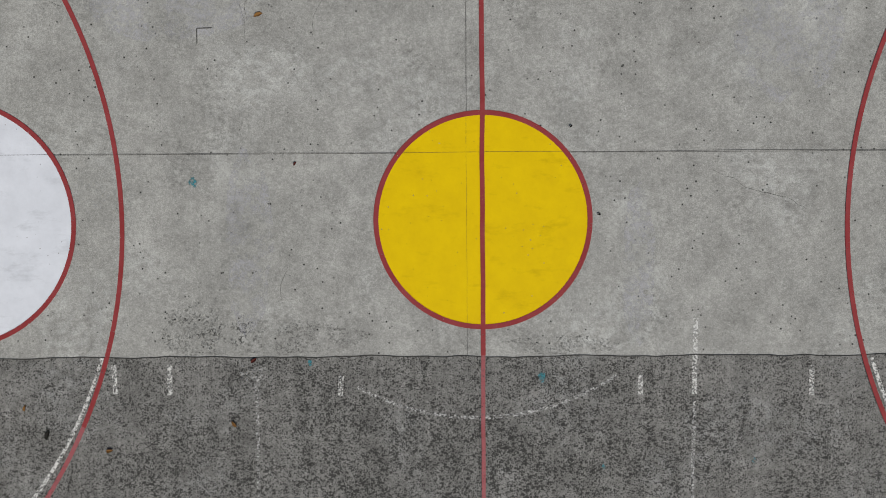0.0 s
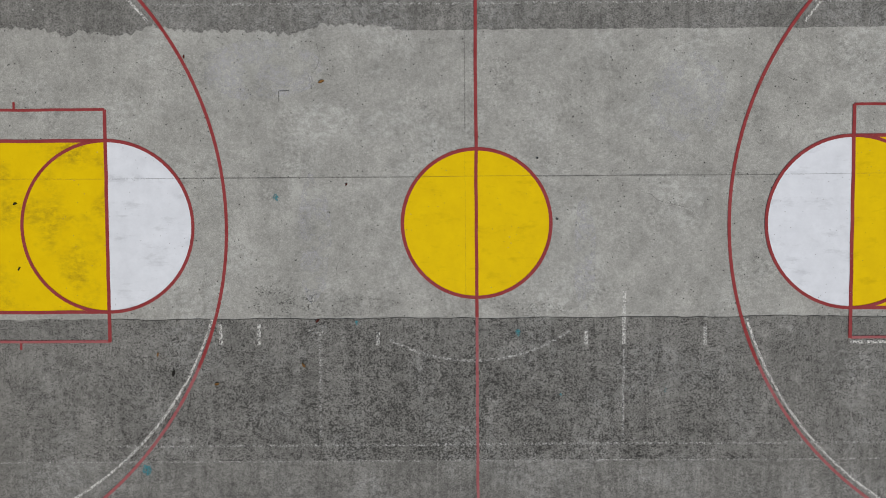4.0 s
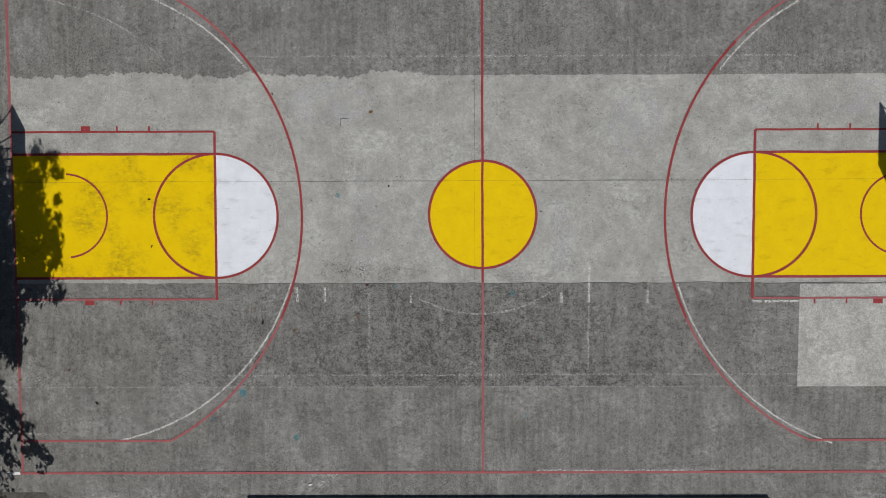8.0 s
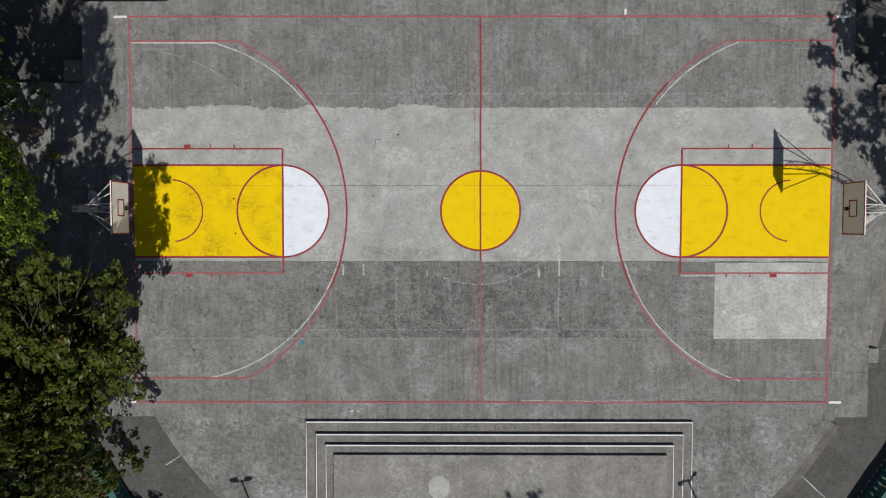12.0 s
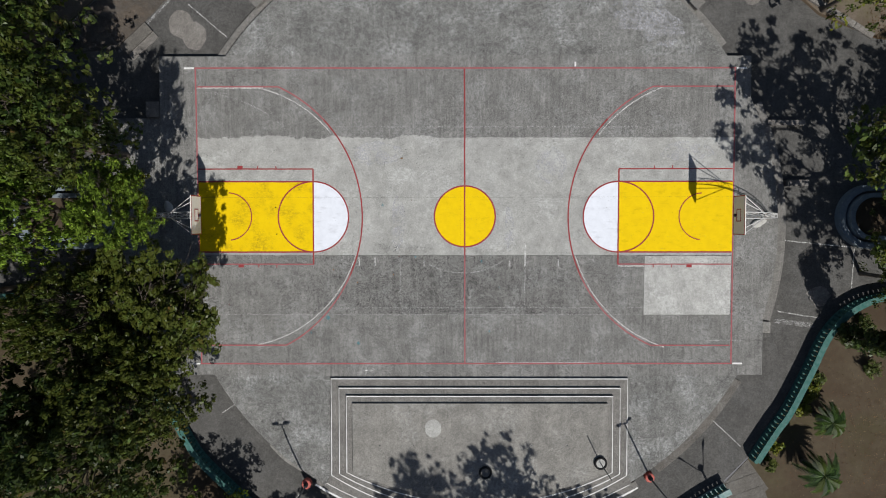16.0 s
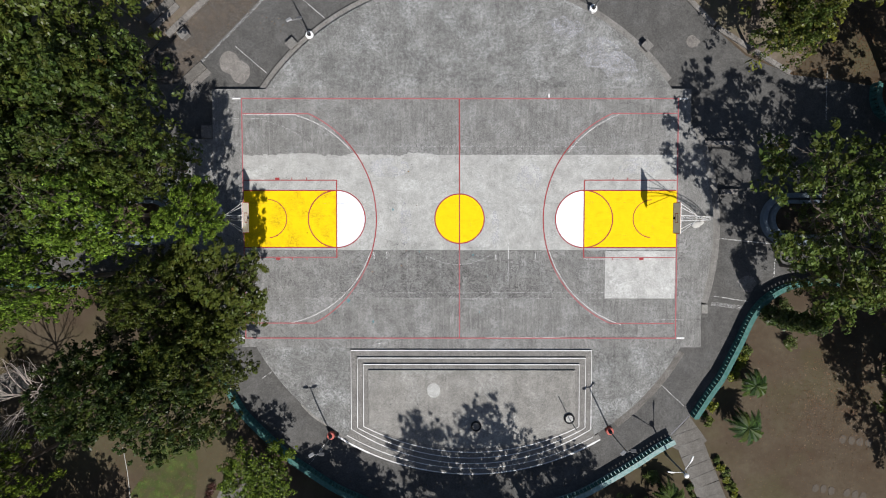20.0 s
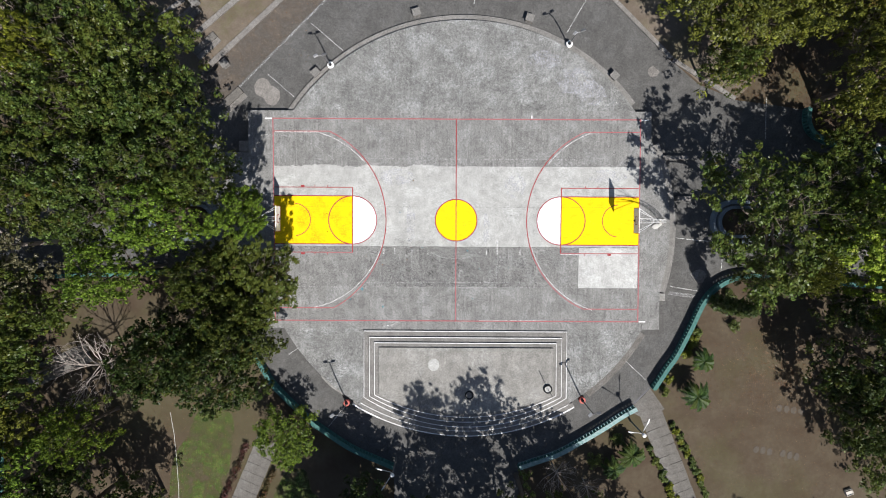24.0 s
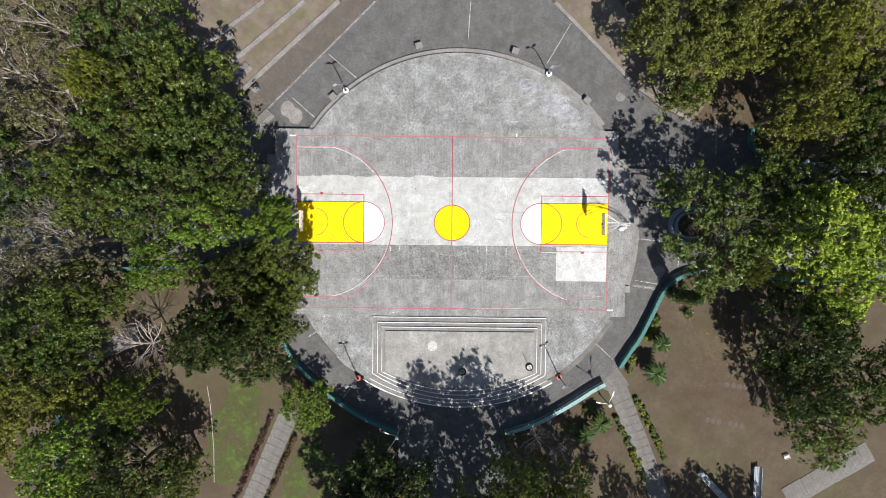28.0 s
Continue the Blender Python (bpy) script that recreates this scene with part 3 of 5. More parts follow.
paint("old_white_line", PAINT_TICK, LINE_Z + 0.001, wander((1.6, -7.67), (6.6, -7.675)), width=0.04)
paint("old_white_line", PAINT_OLD_WHITE, LINE_Z + 0.001, wander((8.03, -2.58), (9.4, -2.58)), width=0.06)
paint("old_white_line", PAINT_FAINT, LINE_Z + 0.001, wander((-13.9, -2.56), (-12.2, -2.56)), wander((-14.6, -6.55), (-12.6, -6.55)), wander((12.6, -6.5), (14.6, -6.5)), width=0.06)
paint("seam_line", PAINT_FAINT, LINE_Z - 0.006, wander((-15.0, -5.13), (9.3, -5.13)), width=0.035)
paint("corner_mark", PAINT_EDGE, LINE_Z + 0.001, [(-14.6, 7.72), (-14.08, 7.72)], [(14.08, 7.69), (14.6, 7.69)], [(-14.4, -7.74), (-13.98, -7.74)], [(14.1, -7.72), (14.6, -7.72)], [(5.72, 7.78), (5.72, 8.0)], width=0.09)
paint("old_white_mark", PAINT_TICK, LINE_Z - 0.004, [(-4.71, -2.12), (-4.71, -2.58)], [(-5.55, -2.12), (-5.53, -2.56)], [(-2.13, -2.3), (-2.15, -2.6)], [(4.91, -2.16), (4.91, -2.62)], [(2.35, -2.3), (2.35, -2.6)], [(3.17, -1.45), (3.16, -2.6)], width=0.075)
paint("old_white_mark", PAINT_FAINT, LINE_Z - 0.004, wander((-3.4, -2.35), (-3.4, -4.6)), wander((-7.0, 4.69), (9.2, 4.67)), wander((-8.0, -4.78), (10.0, -4.76)), width=0.05)
paint("old_white_mark", PAINT_GHOST, LINE_Z - 0.004, wander((3.16, -2.7), (3.14, -4.7)), width=0.05)
paint("old_white_mark", PAINT_GHOST, LINE_Z - 0.004, ring_pts(-0.08, 0.80, 3.74, 241, 304, 30), width=0.05)

# ---- stepped stage on the south side ----
stage = holder("stepped_stage", (0.76, -12, 0), 0, "low stepped concrete stage with white-painted step edges and a curved front", "stage")
LEVELS = [(-7.08, 8.6, -8.49, -13.7, -16.0), (-6.65, 8.19, -8.96, -13.58, -15.58), (-6.24, 7.77, -9.36, -13.46, -15.16), (-5.88, 7.45, -9.74, -13.38, -14.82)]


def stage_outline(x0, x1, yn, ys, yf):
    half, drop = (x1 - x0) / 2, ys - yf
    r = (half * half + drop * drop) / (2 * drop)
    a = math.degrees(math.asin(half / r))
    return [(x0, yn), (x0, ys)] + ring_pts((x0 + x1) / 2, yf + r, r, 270 - a, 270 + a, 40)[1:-1] + [(x1, ys), (x1, yn)]


def local(pts, o=(0.76, -12)):
    return [(x - o[0], y - o[1]) for x, y in pts]


# the lowest curved tread in front
low = ring_pts(0.76, -0.1, 16.25, 240, 300, 40) + [(8.6, -13.6), (-7.08, -13.6)]
bm = bmesh.new()
prism(bm, local(low), -0.004, 0.05)
bmesh.ops.triangulate(bm, faces=[f for f in bm.faces if len(f.verts) > 4])
part("step", bm, CONC_STAGE, stage)
for k, lv in enumerate(LEVELS):
    pts = stage_outline(*lv)
    top = 0.12 * (k + 1)
    bm = bmesh.new()
    prism(bm, local(pts), top - 0.12 if k else -0.003, top)
    bmesh.ops.triangulate(bm, faces=[f for f in bm.faces if len(f.verts) > 4])
    part("step" if k < 3 else "platform", bm, CONC_STAGE if k < 3 else CONC_TOP, stage)
    if k < 3:
        bm = bmesh.new()
        x0, x1, yn, ys, yf = lv
        inner = stage_outline(x0 + 0.035, x1 - 0.035, yn - 0.035, ys + 0.02, yf + 0.035)
        ribbon(bm, local(inner), 0.05, top + 0.004, True)
        part("painted_edge", bm, PAINT_EDGE, stage)
bm = bmesh.new()
ribbon(bm, local(ring_pts(0.76, -0.1, 16.2, 240, 299.5, 40)), 0.045, 0.054)
part("painted_edge", bm, PAINT_RIM, stage)
# the outermost step, below the slab's rim, with a hand-painted white nosing
bm = bmesh.new()
prism(bm, local(ring_pts(0.76, -0.1, 16.7, 238.2, 300.8, 48) + ring_pts(0.76, -0.1, 16.26, 300.8, 238.2, 48)), ROAD_Z - 0.02, -0.1)
bmesh.ops.triangulate(bm, faces=[f for f in bm.faces if len(f.verts) > 4])
part("step", bm, CONC_STAGE, stage)
for a0, a1, w in ((238.4, 246.5, 0.11), (246.6, 293.0, 0.06), (293.1, 300.6, 0.10)):
    bm = bmesh.new()
    ribbon(bm, local(ring_pts(0.76, -0.1, 16.64, a0, a1, 24)), w, -0.096, False, 0.25)
    part("painted_edge", bm, PAINT_EDGE, stage)

# ring step along the north rim
rim = holder("rim_step", (0, 0, 0), 0, "low concrete step along the rim of the slab", "step", kind="structure")
bm = bmesh.new()
prism(bm, ring_pts(CX, CY, CR + 0.45, 36.5, a_nw + 2, 70) + ring_pts(CX, CY, CR + 0.01, a_nw, 36.5, 70), ROAD_Z - 0.02, ROAD_Z + 0.2)
bmesh.ops.triangulate(bm, faces=[f for f in bm.faces if len(f.verts) > 4])
part("step", bm, CONC_STAGE, rim)


# ---- balustrade walls ----
def resample(pts, step):
    out, left = [], 0.0
    for a, b in zip(pts, pts[1:]):
        d = math.dist(a, b)
        s = left
        while s < d:
            out.append((a[0] + (b[0] - a[0]) * s / d, a[1] + (b[1] - a[1]) * s / d, math.degrees(math.atan2(b[1] - a[1], b[0] - a[0]))))
            s += step
        left = s - d
    return out


def smooth_line(pts, n=5):
    """A rounded course through the given points."""
    out = []
    for i in range(len(pts) - 1):
        p0, p1, p2, p3 = (Vector(pts[max(0, min(len(pts) - 1, i + k))]) for k in (-1, 0, 1, 2))
        for k in range(n):
            s = k / n
            out.append(tuple(0.5 * (2 * p1 + (p2 - p0) * s + (2 * p0 - 5 * p1 + 4 * p2 - p3) * s * s + (3 * p1 - p0 - 3 * p2 + p3) * s**3)))
    return out + [tuple(pts[-1])]


def bar_along(pts, w, z0, z1):
    bm = bmesh.new()
    rows = []
    n = len(pts)
    for i, p in enumerate(pts):
        a, b = pts[max(i - 1, 0)], pts[min(i + 1, n - 1)]
        d = Vector((b[0] - a[0], b[1] - a[1])).normalized() * (w / 2)
        rows.append([bm.verts.new(q) for q in ((p[0] - d.y, p[1] + d.x, z0), (p[0] + d.y, p[1] - d.x, z0), (p[0] + d.y, p[1] - d.x, z1), (p[0] - d.y, p[1] + d.x, z1))])
    for a, b in zip(rows, rows[1:]):
        for k in range(4):
            bm.faces.new((a[k], a[(k + 1) % 4], b[(k + 1) % 4], b[k]))
    bm.faces.new(rows[0][::-1])
    bm.faces.new(rows[-1])
    return bm


bm = bmesh.new()
lathe(bm, [(0.118, 0.0), (0.118, 0.06), (0.085, 0.1), (0.122, 0.26), (0.085, 0.46), (0.118, 0.54), (0.118, 0.62)], 8)
BALUSTER = bpy.data.meshes.new("baluster")
bm.to_mesh(BALUSTER)
bm.free()
BALUSTER.materials.append(PAINT_TEAL)


def balustrade(pts, mat, label="teal-painted concrete balustrade beside the road"):
    line = smooth_line(pts)
    wall = holder("balustrade", (line[0][0], line[0][1], ROAD_Z), 0, label, "balustrade", "balustrades round the court")
    rel = [(x - line[0][0], y - line[0][1]) for x, y in line]
    part("plinth", bar_along(rel, 0.22, -0.05, 0.15), mat, wall)
    part("top_rail", bar_along(rel, 0.31, 0.77, 0.87), mat, wall)
    for x, y, a in resample(rel, 0.27):
        ob = new("baluster", BALUSTER)
        ob.parent = wall
        ob.location = (x, y, 0.15)
    return wall


WALL_FAR = [(-35.5, -17.3), (-35.6, -20.0), (-35.7, -22.8)]
for w in (WALL_E, WALL_SE, WALL_SW, WALL_W, WALL_NE, WALL_FAR):
    balustrade(w, PAINT_TEAL_PALE if w is WALL_SE else PAINT_TEAL, "pale worn teal concrete balustrade beside the road" if w is WALL_SE else "teal-painted concrete balustrade beside the road")


# ---- trees ----
def limb(bm, start, way, length, r0, depth, tips):
    pts, rad = [start], [r0]
    p, d = start.copy(), way.normalized()
    n = 5
    for k in range(n):
        d = (d + Vector((random.uniform(-0.28, 0.28), random.uniform(-0.28, 0.28), random.uniform(-0.1, 0.22)))).normalized()
        p = p + d * length / n
        pts.append(p.copy())
        rad.append(r0 * (1 - 0.72 * (k + 1) / n))
    tube(bm, pts, rad, 6 if depth < 2 else 4, False)
    tips.append(p)
    if depth < 3:
        for k in range(3):
            i = random.choice((2, 3, 4))
            a = random.uniform(0, 2 * math.pi)
            side = (d + 0.9 * Vector((math.cos(a), math.sin(a), random.uniform(-0.1, 0.5)))).normalized()
            limb(bm, pts[i].copy(), side, length * random.uniform(0.5, 0.72), rad[i] * 0.7, depth + 1, tips)


def leaf_cloud(name, centres, radii, per, size, mat, seed):
    """One mesh of many small folded leaves on clumps round the given centres."""
    rng = np.random.default_rng(seed)
    c = np.repeat(np.array(centres), per, axis=0)
    r = np.repeat(np.array(radii), per)
    n = len(c)
    d = rng.normal(size=(n, 3))
    d[:, 2] = np.abs(d[:, 2]) * 0.9 - 0.25
    d /= np.linalg.norm(d, axis=1)[:, None]
    p = c + d * (r * rng.uniform(0.4, 1.25, n))[:, None] * np.array([1, 1, 0.75])
    up = d * 0.95 + np.array([0, 0, 0.4]) + rng.normal(size=(n, 3)) * 0.42
    up /= np.linalg.norm(up, axis=1)[:, None]
    t = np.cross(up, rng.normal(size=(n, 3)))
    t /= np.linalg.norm(t, axis=1)[:, None]
    b = np.cross(up, t)
    s = size * rng.uniform(0.6, 1.3, n)[:, None]
    v = np.stack([p - t * s, p + b * s * 0.5 + up * s * 0.12, p + t * s, p - b * s * 0.5 + up * s * 0.12], axis=1).reshape(-1, 3)
    me = bpy.data.meshes.new(name)
    me.vertices.add(4 * n)
    me.vertices.foreach_set("co", v.ravel())
    me.loops.add(4 * n)
    me.loops.foreach_set("vertex_index", np.arange(4 * n))
    me.polygons.add(n)
    me.polygons.foreach_set("loop_start", np.arange(n) * 4)
    me.update()
    me.validate()
    me.materials.append(mat)
    return me


def crown_clumps(kind, seed, lean):
    """Clumps of leaves on bough ends that keep apart, so that dark gaps stay between them."""
    apart = {"bare": 0.84, "airy": 0.86, "olive": 0.70, "lush": 0.70}.get(kind, 0.76)
    shut = {"bare": -0.10, "airy": 0.0, "oak": -0.11, "olive": -0.13}.get(kind, -0.18) + (-0.2 if lean[0] == 6.5 else 0)
    boughs, centres, radii = [], [], []
    for _ in range(1500):
        a, q = random.uniform(0, 2 * math.pi), math.sqrt(random.random())
        lobes = 1 + 0.17 * math.sin(3 * a + seed) + 0.12 * math.sin(5 * a + 2.1 * seed) + 0.06 * math.sin(9 * a + seed)
        rr = 4.0 * q * lobes
        px, py = rr * math.cos(a), rr * math.sin(a)
        hole = noise.noise((px * 0.75, py * 0.75, seed * 3.3)) + 0.5 * noise.noise((px * 1.9, py * 1.9, seed * 1.3))
        if hole < shut or any((px - x) ** 2 + (py - y) ** 2 < apart * apart for x, y in boughs):
            continue
        boughs.append((px, py))
        dome = math.sqrt(max(0.05, 1 - (rr / 4.9) ** 2))
        z = (4.9 + 4.9 * dome if lean == (0, 0) else 6.6 + 2.2 * dome) * (0.86 if kind == "bare" else 1.0)
        z = z * random.choice((1.05, 1.0, 0.97, 0.92, 0.85)) + 1.4 * noise.noise((px * 0.6 + seed, py * 0.6, seed))
        for tier in (0, 1) if random.random() < 0.35 else (0,):
            for k in range(8):
                b, u = random.uniform(0, 2 * math.pi), 0.72 * apart * math.sqrt(random.random())
                centres.append((px + u * math.cos(b), py + u * math.sin(b), z - 0.9 * u * u / apart - 2.0 * tier + random.gauss(0, 0.3)))
                radii.append(random.choice((0.13, 0.17, 0.22, 0.28)))
    return centres, radii


def make_tree(kind, seed, label, lean=(0, 0)):
    """A tree of unit crown radius 4, crown middle at height 8, at the origin."""
    random.seed(seed)
    tree = new("tree")
    tagged(tree, label, "tree", "park trees")

    def bow(me):
        for v in me.vertices:
            f = max(0.0, v.co.z - 0.4) / 7.6
            v.co.x += lean[0] * f
            v.co.y += lean[1] * f

    bm = bmesh.new()
    tips = []
    thin = {"twig": 0.36, "bare": 0.66}.get(kind, 1.0)
    tube(bm, [(0, 0, -0.3), (0.05, 0, 0.6), (0.12, 0.08, 2.4), (0.05, 0.12, 4.6)], [r * thin for r in (0.42, 0.3, 0.25, 0.2)], 10)
    for k in range(12 if kind == "twig" else 6):
        a = 2 * math.pi * (k + random.uniform(-0.3, 0.3)) / 6
        limb(bm, Vector((0.05, 0.1, random.uniform(3.2, 4.6))), Vector((math.cos(a), math.sin(a), random.uniform(0.45, 1.1))), random.uniform(3.2, 4.2), 0.15 * thin, 0, tips)
    limb(bm, Vector((0.05, 0.12, 4.5)), Vector((0, 0, 1)), 4.0, 0.17 * thin, 0, tips)
    trunk = part("trunk", bm, TWIG if kind in ("bare", "twig") else BARK, tree, "", True)
    bow(trunk.data)
    if kind == "twig":
        return tree
    centres, radii = crown_clumps(kind, seed, lean)
    me = leaf_cloud("crown", centres, radii, {"bare": 20, "lush": 36}.get(kind, 32), {"lush": 0.125, "olive": 0.095, "bare": 0.09, "lime": 0.10, "dark": 0.115}.get(kind, 0.105), LEAF[kind], seed)
    bow(me)
    crown = new("crown", me)
    crown.parent = tree
    # Coarse inner leaves, added to block light and keep the crown's gaps dark.
    keep = {"bare": 0.25, "airy": 0.45}.get(kind, 0.9)
    under = [(x + random.gauss(0, 0.3), y + random.gauss(0, 0.3), z - (random.uniform(0.8, 2.4) if lean == (0, 0) else random.uniform(0.3, 1.0))) for x, y, z in centres[::3 if lean == (0, 0) else 2] if random.random() < keep and z > 4.5]
    inner = leaf_cloud("inner_crown", under, [0.38] * len(under), 20 if lean == (0, 0) or kind == "airy" else 34, 0.165, LEAF[kind], seed + 1)
    bow(inner)
    new("inner_crown", inner).parent = tree
    return tree


TREE_LABELS = {
    "oak": "broad dark green park tree with a dense crown",
    "olive": "olive-green park tree with small leaves",
    "dark": "broad deep green park tree with large leaves",
    "airy": "green park tree with an open crown and spreading limbs",
    "lime": "yellowish green park tree with a thinning crown",
    "bright": "fresh green leafy park tree with a rounded crown",
    "lush": "light green tree with a dense bright crown",
    "bare": "half-bare grey tree with dull sparse leaves",
    "vivid": "vivid green leafy park tree with a loose crown",
    "twig": "leafless pale tree with thin bare branches",
}
MODELS = {}
for k, kind in enumerate(("oak", "oak", "oak", "dark", "airy", "airy", "olive", "olive", "lime", "bright", "bright", "lush", "bare", "bare", "twig", "vivid")):
    MODELS.setdefault(kind, []).append(make_tree(kind, 11 + 7 * k, TREE_LABELS[kind]))
LEAN = {"dark_leaning": (6.5, 6.5), "vivid_leaning": (13.0, 4.0), "airy_leaning": (-2.0, 0.1)}
for k, (kind, lean) in enumerate(LEAN.items()):
    MODELS[kind] = [make_tree(kind.split("_")[0], 208 + 9 * k, "leaning green park tree that reaches over the edge of the court", lean)]
random.seed(5)
USED, TURN = set(), {}


def plant(x, y, r, zc, kind):
    """A tree whose crown of radius r has its middle at height zc."""
    ob = MODELS[kind][TURN.get(kind, 0) % len(MODELS[kind])]
    TURN[kind] = TURN.get(kind, 0) + 1
    s = r / 4.15
    turn = random.uniform(0, 360)
    if kind in LEAN:
        x, y, turn = x - s * LEAN[kind][0], y - s * LEAN[kind][1], 0
    m = pose(x, y, ROAD_Z - 0.03, 0, 0, turn)
    tall = (zc + 0.3) / 7.8
    if ob not in USED:
        USED.add(ob)
        t = ob
        t.matrix_basis = m
    else:
        t = copy_thing(ob, m)
    t.scale = (s, s, tall)
    return t


for row in [
    (-22.0, 9.3, 4.2, 9.0, "oak"),
    (-24.4, 14.0, 3.9, 9.0, "oak"),
    (-29.5, 14.1, 3.9, 10.0, "bare"),
    (-30.4, 7.6, 3.9, 10.0, "bare"),
    (-26.4, 10.4, 2.0, 10.5, "lime"),
    (-25.0, 7.0, 3.0, 10.0, "oak"),
    (-19.4, 5.1, 3.9, 10.0, "oak"),
    (-17.7, 3.2, 2.7, 9.0, "oak"),
    (-13.2, 0.4, 1.5, 10.0, "vivid_leaning"),
    (-19.0, 0.3, 2.5, 9.5, "vivid"),
    (-22.7, 1.6, 3.7, 10.0, "oak"),
    (-27.6, 2.4, 3.5, 10.0, "oak"),
    (-30.6, -1.8, 3.9, 10.0, "bare"),
    (-34.5, 11.5, 4.0, 10.0, "bare"),
    (-35.0, 3.5, 4.0, 10.0, "oak"),
    (-27.0, 18.5, 3.8, 9.0, "bare"),
    (-33.5, 18.5, 4.0, 9.0, "bare"),
]:
    plant(*row)
for row in [
    (-29.1, -6.0, 2.9, 9.0, "oak"),
    (-22.6, -3.6, 2.1, 9.0, "vivid"),
    (-19.2, -9.3, 2.7, 9.0, "dark"),
    (-16.4, -9.7, 3.1, 8.5, "dark"),
    (-13.45, -4.1, 2.8, 6.6, "dark_leaning"),
    (-15.1, -7.6, 2.5, 7.5, "dark"),
    # Invented crown, added only to shade the ground behind the west hoop.
    (-16.9, -4.0, 1.9, 8.0, "dark"),
    (-12.5, -15.9, 2.2, 3.3, "bright"),
    (-26.4, -14.8, 2.0, 7.0, "bright"),
    (-25.6, -10.6, 3.3, 6.5, "twig"),
    (-31.9, -11.6, 2.5, 8.0, "oak"),
    (-30.5, -23.5, 3.5, 8.0, "bright"),
    (-31.6, -8.1, 3.5, 9.0, "oak"),
    (-32.9, -13.6, 3.2, 8.0, "olive"),
    (-30.8, -18.8, 3.0, 9.0, "vivid"),
    (-26.0, -20.5, 3.3, 8.0, "dark"),
    (-22.8, -21.5, 2.3, 6.0, "oak"),
    (-36.0, -4.0, 4.0, 9.0, "bare"),
    (-37.0, -10.0, 3.8, 8.5, "oak"),
    (-37.5, -16.5, 3.8, 8.0, "olive"),
]:
    plant(*row)
for row in [
    (-5.9, -22.6, 3.7, 7.0, "dark"),
    # Unseen tree, added for the shade it throws on the southern ground.
    (-7.4, -25.8, 3.2, 10.0, "oak"),
    (4.8, -19.9, 2.4, 10.0, "airy"),
    (7.6, -18.95, 1.9, 3.4, "twig"),
    (10.0, -20.1, 1.6, 3.0, "twig"),
    (8.6, -22.0, 2.6, 9.0, "oak"),
    (1.9, -23.2, 2.7, 12.5, "oak"),
    (-5.5, -27.0, 4.5, 11.0, "oak"),
    (4.0, -28.0, 4.5, 11.0, "oak"),
    (11.5, -27.5, 4.0, 11.0, "oak"),
    (-1.0, -33.0, 4.6, 11.0, "oak"),
    (18.0, -29.3, 1.6, 8.5, "oak"),
    (22.0, -29.8, 2.0, 9.0, "oak"),
    (25.4, -29.4, 1.7, 9.0, "bright"),
    (28.6, -30.0, 2.0, 9.0, "oak"),
]:
    plant(*row)
for row in [
    (18.9, 14.9, 4.2, 7.0, "olive"),
    (18.7, 10.8, 1.7, 5.5, "oak"),
    (21.7, 15.2, 3.4, 8.0, "olive"),
    (27.0, 14.8, 3.2, 9.0, "olive"),
    (29.7, 14.5, 3.1, 9.0, "lime"),
    (27.4, 9.2, 3.0, 9.0, "olive"),
    (31.2, 8.4, 2.6, 9.0, "oak"),
    (20.5, 0.1, 4.7, 9.0, "airy_leaning"),
    (25.7, 0.3, 2.2, 9.0, "airy"),
    (26.0, 3.7, 2.6, 6.0, "airy"),
    (21.9, -0.1, 1.6, 4.8, "oak"),
    (28.3, -0.5, 3.5, 9.0, "lush"),
    (30.4, -4.4, 2.8, 8.5, "lush"),
    (28.2, -8.9, 3.3, 8.0, "dark"),
    (31.5, -17.0, 3.1, 5.0, "oak"),
    (32.1, 4.2, 2.9, 9.0, "oak"),
    (34.0, 10.5, 3.6, 9.0, "oak"),
    (34.5, -12.0, 3.2, 8.0, "oak"),
    (35.0, 0.5, 3.2, 9.0, "lush"),
    (21.0, -3.0, 1.5, 6.0, "oak"),
    (23.8, -3.4, 1.5, 7.0, "olive"),
    (28.8, -13.2, 2.5, 7.5, "dark"),
]:
    plant(*row)


# ---- basketball hoops ----
STEEL_WHITE = plain("white_painted_steel", (0.52, 0.52, 0.51), 0.45, 0.0, 0.35)
BOARD = coat("white_board_paint", (0.74, 0.72, 0.66), 0.35, (0.55, 0.52, 0.46), 0, 1.5, 0.5, film=False)
BOARD_RED = plain("red_board_trim", (0.28, 0.025, 0.03), 0.5)
DARK_STEEL = plain("dark_steel", (0.05, 0.05, 0.055), 0.45, 0.6)
SACK = plain("dirty_white_sack", (0.42, 0.41, 0.38), 0.9, 0, 0.5)


def bar(bm, a, b, r):
    return tube(bm, [a, b], r, 6)


